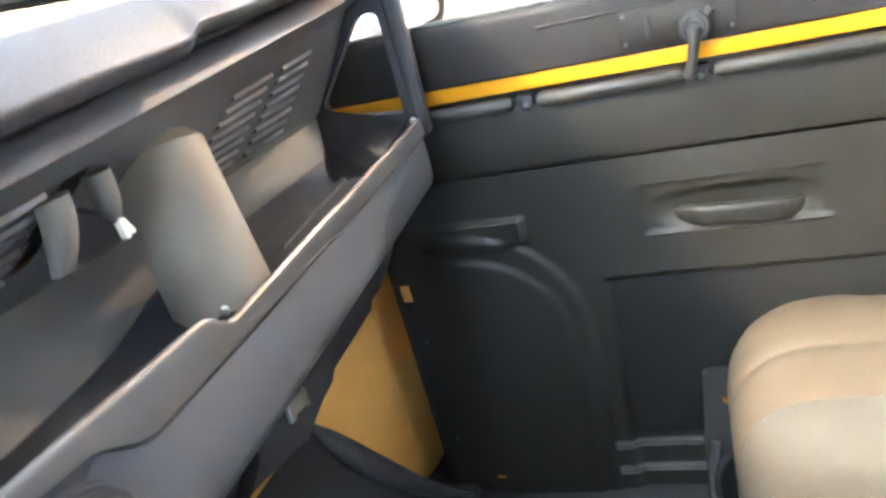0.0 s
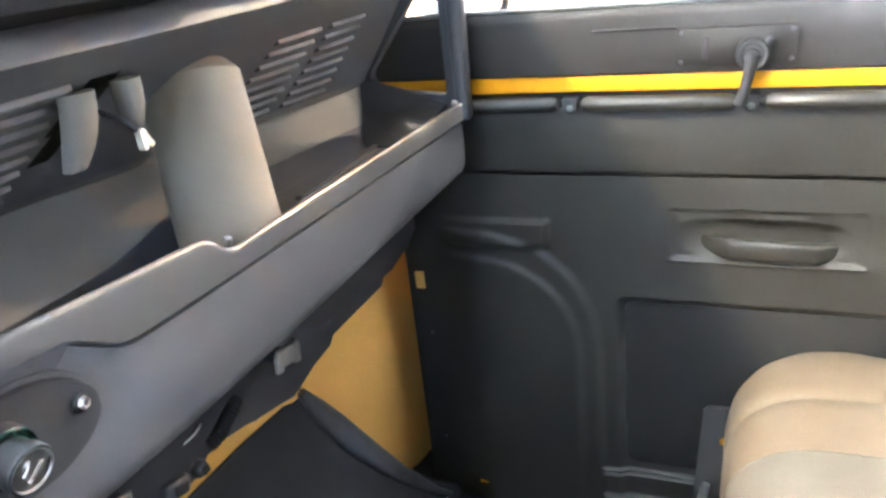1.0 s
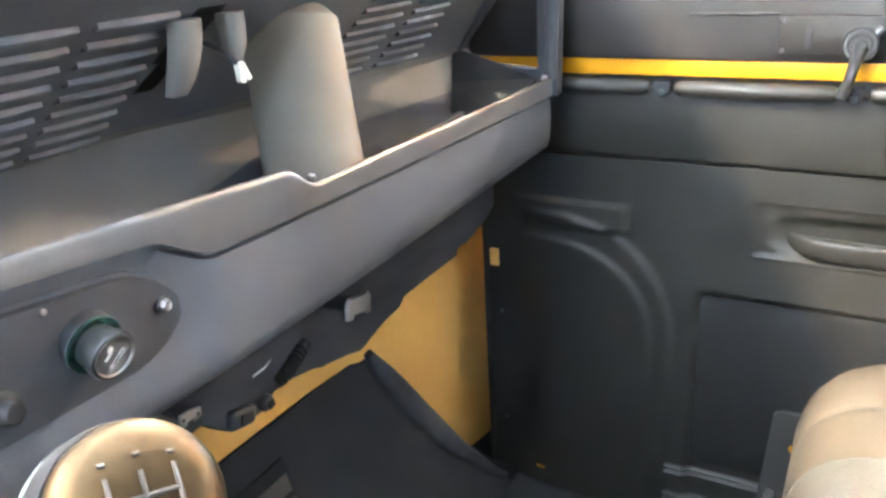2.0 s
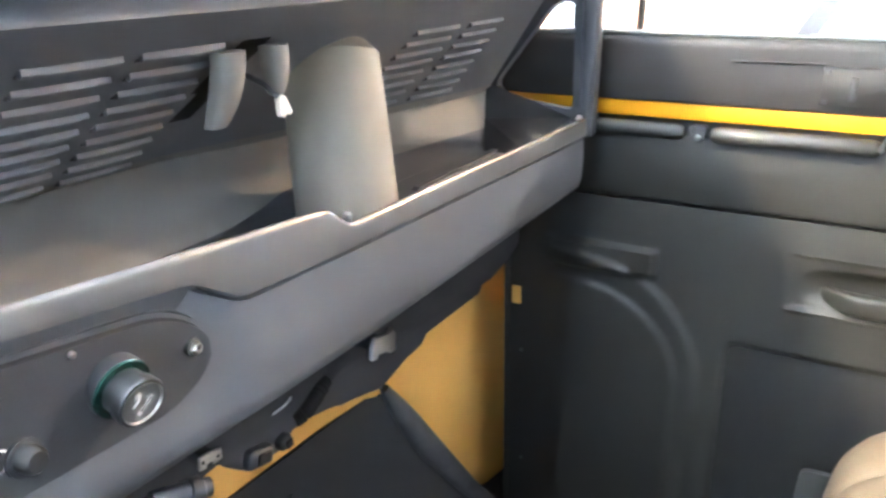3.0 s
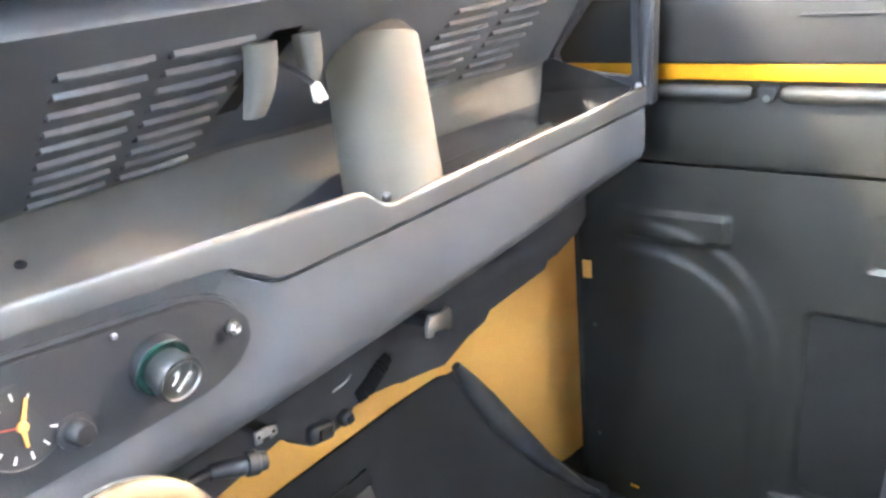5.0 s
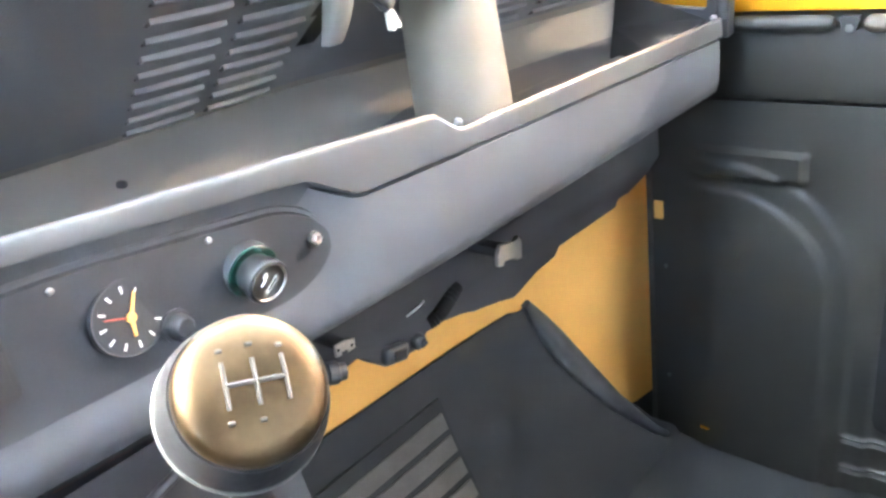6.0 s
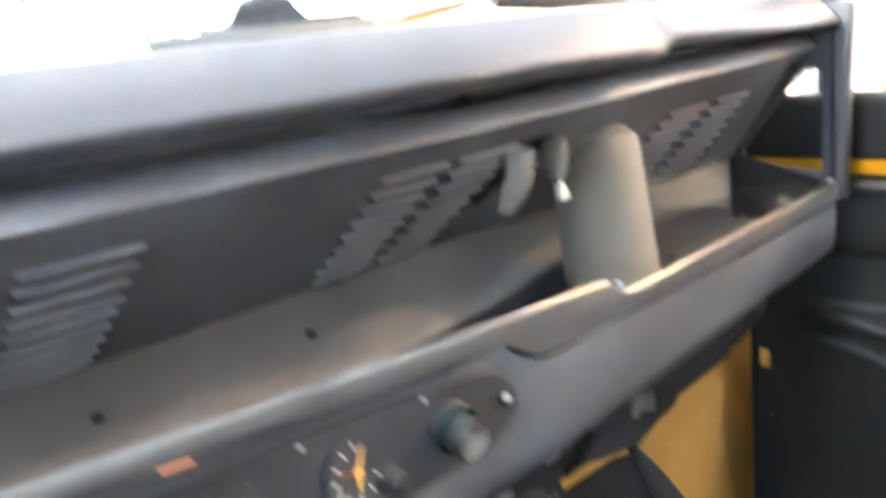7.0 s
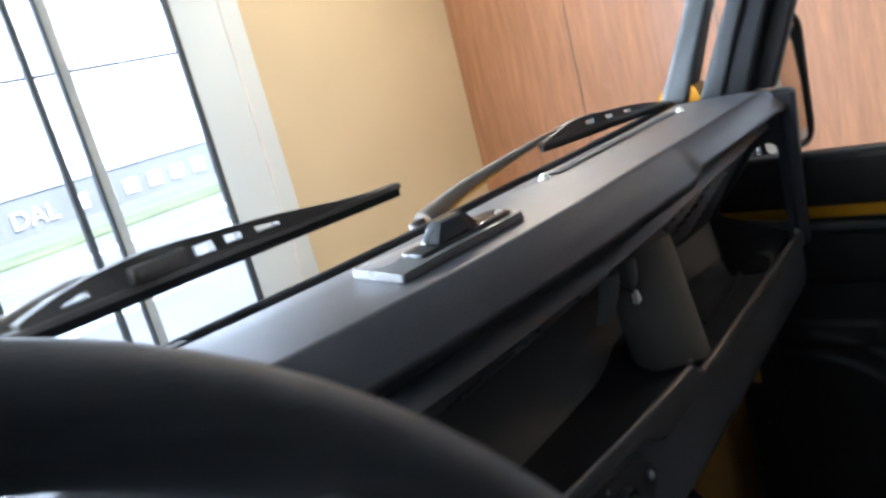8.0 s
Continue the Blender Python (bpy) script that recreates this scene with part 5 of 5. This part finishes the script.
part("hub_emblem", lathe(WC - wn_ * 0.0048, wn_, [(0, 0), (0, 0.02), (0.002, 0.019), (0.0025, 0)], 28), METAL, wheel, "bright round hub cap")
part("column", tube([tuple(WC - wn_ * 0.03), tuple(WC - wn_ * 0.16), (-0.35, 0.02, 0.62), (-0.35, 0.08, 0.50)], [0.03, 0.034, 0.036, 0.036], 24), BLACK, wheel, "steering column shroud")


# ---- wipers ----
ARM = material("wiper_arm_paint", (0.19, 0.172, 0.14), 0.5, 0.1, grain=300, bump=0.05)
WIPER = material("wiper_metal", (0.085, 0.078, 0.068), 0.5, 0.2, grain=300, bump=0.1)


def spline_at(pts, c):
    for (t0, h0), (t1, h1) in zip(pts, pts[1:]):
        if c <= t1:
            return mix(h0, h1, (c - t0) / (t1 - t0))
    return pts[-1][1]


def wiper(arm, radii, blade0, blade1, high, shape, holes, label):
    t = thing("windscreen_wiper", arm[0], label, "wiper", "windscreen wipers")
    part("pivot", lathe(Vector(arm[0]) - Vector((0, 0, 0.02)), (0, 0.3, 1), [(0, 0.012), (0.012, 0.012), (0.018, 0.009), (0.024, 0.009), (0.026, 0)], 18), BLACK, t)
    part("arm", tube(arm, radii, 10), ARM, t, "dull grey wiper arm")
    a, b = Vector(blade0), Vector(blade1)
    up = Vector((0, 0.15, 0.99))
    L = (b - a)
    part("blade_rail", loft([[tuple(a + L * k / 16 + up * s + Vector((0, o_, 0))) for s, o_ in ((0.0004, -0.0052), (0.0038, -0.0048), (0.0046, -0.003), (0.0046, 0.003), (0.0038, 0.0048), (0.0004, 0.0052))] for k in range(17)]), WIPER, t, "folded metal rail that holds the rubber")
    part("rubber_blade", loft([[tuple(a + L * k / 10 + up * s + Vector((0, o_, 0))) for s, o_ in ((-0.006, -0.001), (-0.001, -0.0022), (0.0012, -0.0022), (0.0012, 0.0022), (-0.001, 0.0022), (-0.006, 0.001))] for k in range(11)]), RUBBER, t)
    # pierced bridge: cells of the frame are left out where it is open
    cuts = sorted(set([0.02, 0.1, 0.2, 0.3, 0.5, 0.8, 0.9, 1.0] + [c for h_ in holes for c in h_[:2]]))
    levels = []
    for c in cuts:
        top = high * spline_at(shape, c)
        hole = next((h_ for h_ in holes if h_[0] <= c <= h_[1]), None)
        lo_, hi_ = [top * f for f in (mix(hole[2], hole[4], (c - hole[0]) / (hole[1] - hole[0])), mix(hole[3], hole[5], (c - hole[0]) / (hole[1] - hole[0])))] if hole else (top * 0.4, top * 0.68)
        levels.append([0.0005, lo_, hi_, top])
    bm = bmesh.new()
    grid = [[[bm.verts.new(tuple(a + L * c + up * h + Vector((0, o_, 0)))) for h in hs] for o_ in (-0.0035, 0.0035)] for c, hs in zip(cuts, levels)]
    def solid(i, j):
        return 0 <= i < len(cuts) - 1 and 0 <= j < 3 and not (j == 1 and any(abs(cuts[i] - h_[0]) < 1e-6 for h_ in holes))
    for i in range(len(cuts) - 1):
        for j in range(3):
            if not solid(i, j):
                continue
            f, g = grid[i], grid[i + 1]
            bm.faces.new((f[0][j], g[0][j], g[0][j + 1], f[0][j + 1]))
            bm.faces.new((f[1][j], f[1][j + 1], g[1][j + 1], g[1][j]))
            if not solid(i, j + 1):
                bm.faces.new((f[0][j + 1], g[0][j + 1], g[1][j + 1], f[1][j + 1]))
            if not solid(i, j - 1):
                bm.faces.new((f[0][j], f[1][j], g[1][j], g[0][j]))
            if not solid(i - 1, j):
                bm.faces.new((f[0][j], f[0][j + 1], f[1][j + 1], f[1][j]))
            if not solid(i + 1, j):
                bm.faces.new((g[0][j], g[1][j], g[1][j + 1], g[0][j + 1]))
    part("bridge", bm, WIPER, t, "pierced dark metal bridge", smooth=False)
    return t


wiper([(0.185, 0.185, 0.812), (0.24, 0.18, 0.824), (0.30, 0.165, 0.834), (0.345, 0.155, 0.840), (0.43, 0.147, 0.843), (0.47, 0.146, 0.842)], [0.011, 0.008, 0.0055, 0.004, 0.003, 0.0025],
      (0.345, 0.148, 0.836), (0.665, 0.138, 0.812), 0.017, [(0.0, 0.2), (0.2, 0.9), (0.3, 1.0), (0.7, 0.8), (1.0, 0.2)],
      [(0.3, 0.36, 0.42, 0.7, 0.42, 0.74), (0.45, 0.54, 0.42, 0.74, 0.42, 0.74), (0.6, 0.66, 0.42, 0.74, 0.44, 0.7)], "black wiper lying low across the windscreen")
SHAPE = [(0.0, 0.3), (0.053, 0.5), (0.10, 0.70), (0.15, 0.84), (0.24, 0.97), (0.316, 1.0), (0.39, 0.93), (0.47, 0.84), (0.566, 0.74), (0.63, 0.66), (0.69, 0.58), (0.70, 0.5), (0.80, 0.36), (0.87, 0.28), (1.0, 0.12)]
GAPS = [(0.10, 0.155, 0.44, 0.56, 0.42, 0.70), (0.195, 0.242, 0.44, 0.72, 0.44, 0.74), (0.385, 0.43, 0.36, 0.70, 0.36, 0.76), (0.46, 0.53, 0.46, 0.76, 0.46, 0.76), (0.54, 0.605, 0.48, 0.76, 0.50, 0.70)]
raised = wiper([(-0.46, 0.262, 0.79), (-0.40, 0.255, 0.806), (-0.30, 0.225, 0.832), (-0.20, 0.200, 0.858), (-0.153, 0.188, 0.873), (-0.125, 0.180, 0.8785), (-0.095, 0.174, 0.877), (-0.077, 0.171, 0.873)], [0.010, 0.009, 0.007, 0.006, 0.005, 0.0045, 0.004, 0.003],
               (-0.168, 0.171, 0.8658), (0.122, 0.150, 0.859), 0.0205, SHAPE, GAPS, "black wiper raised on the windscreen glass")
part("joint_block", box((-0.10, 0.159, 0.8685), (-0.062, 0.174, 0.879), 0.0025), WIPER, raised, "dark joint block between arm and bridge")
part("joint_pin", lathe((-0.093, 0.1588, 0.8735), (0, -1, 0), [(-0.001, 0), (-0.001, 0.002), (0.001, 0.0018), (0.0013, 0)], 12), STEEL, raised)

# ---- door mirror ----
mirror = thing("door_mirror", (0.95, 0.045, 0.68), "tall door mirror with a black rounded frame", "mirror")
MO = rounded([(-0.07, -0.10), (0.07, -0.10), (0.07, 0.10), (-0.07, 0.10)], 0.03, 6)
mp_ = Matrix.Translation((0.935, 0.06, 0.77)) @ pose(0, 0, 0, 90, 0, -18)
part("housing", prism(MO, lambda u, v, w: tuple(mp_ @ Vector((u, v, -w))), 0.04, 0.012), GLOSS, mirror)
part("mirror_glass", prism([(u * 0.93, v * 0.93) for u, v in MO], lambda u, v, w: tuple(mp_ @ Vector((u, v, 0.0005 + w))), 0.003, 0.001), MIRROR, mirror)
part("mirror_frame", tube([tuple(mp_ @ Vector((u, v, 0.002))) for u, v in MO], 0.005, 8, closed=True), RUBBER, mirror, "black rubber rim")
part("mirror_arm", tube([(0.80, 0.09, 0.635), (0.87, 0.10, 0.64), (0.92, 0.09, 0.65), (0.94, 0.07, 0.69)], 0.008, 12), BLACK, mirror)
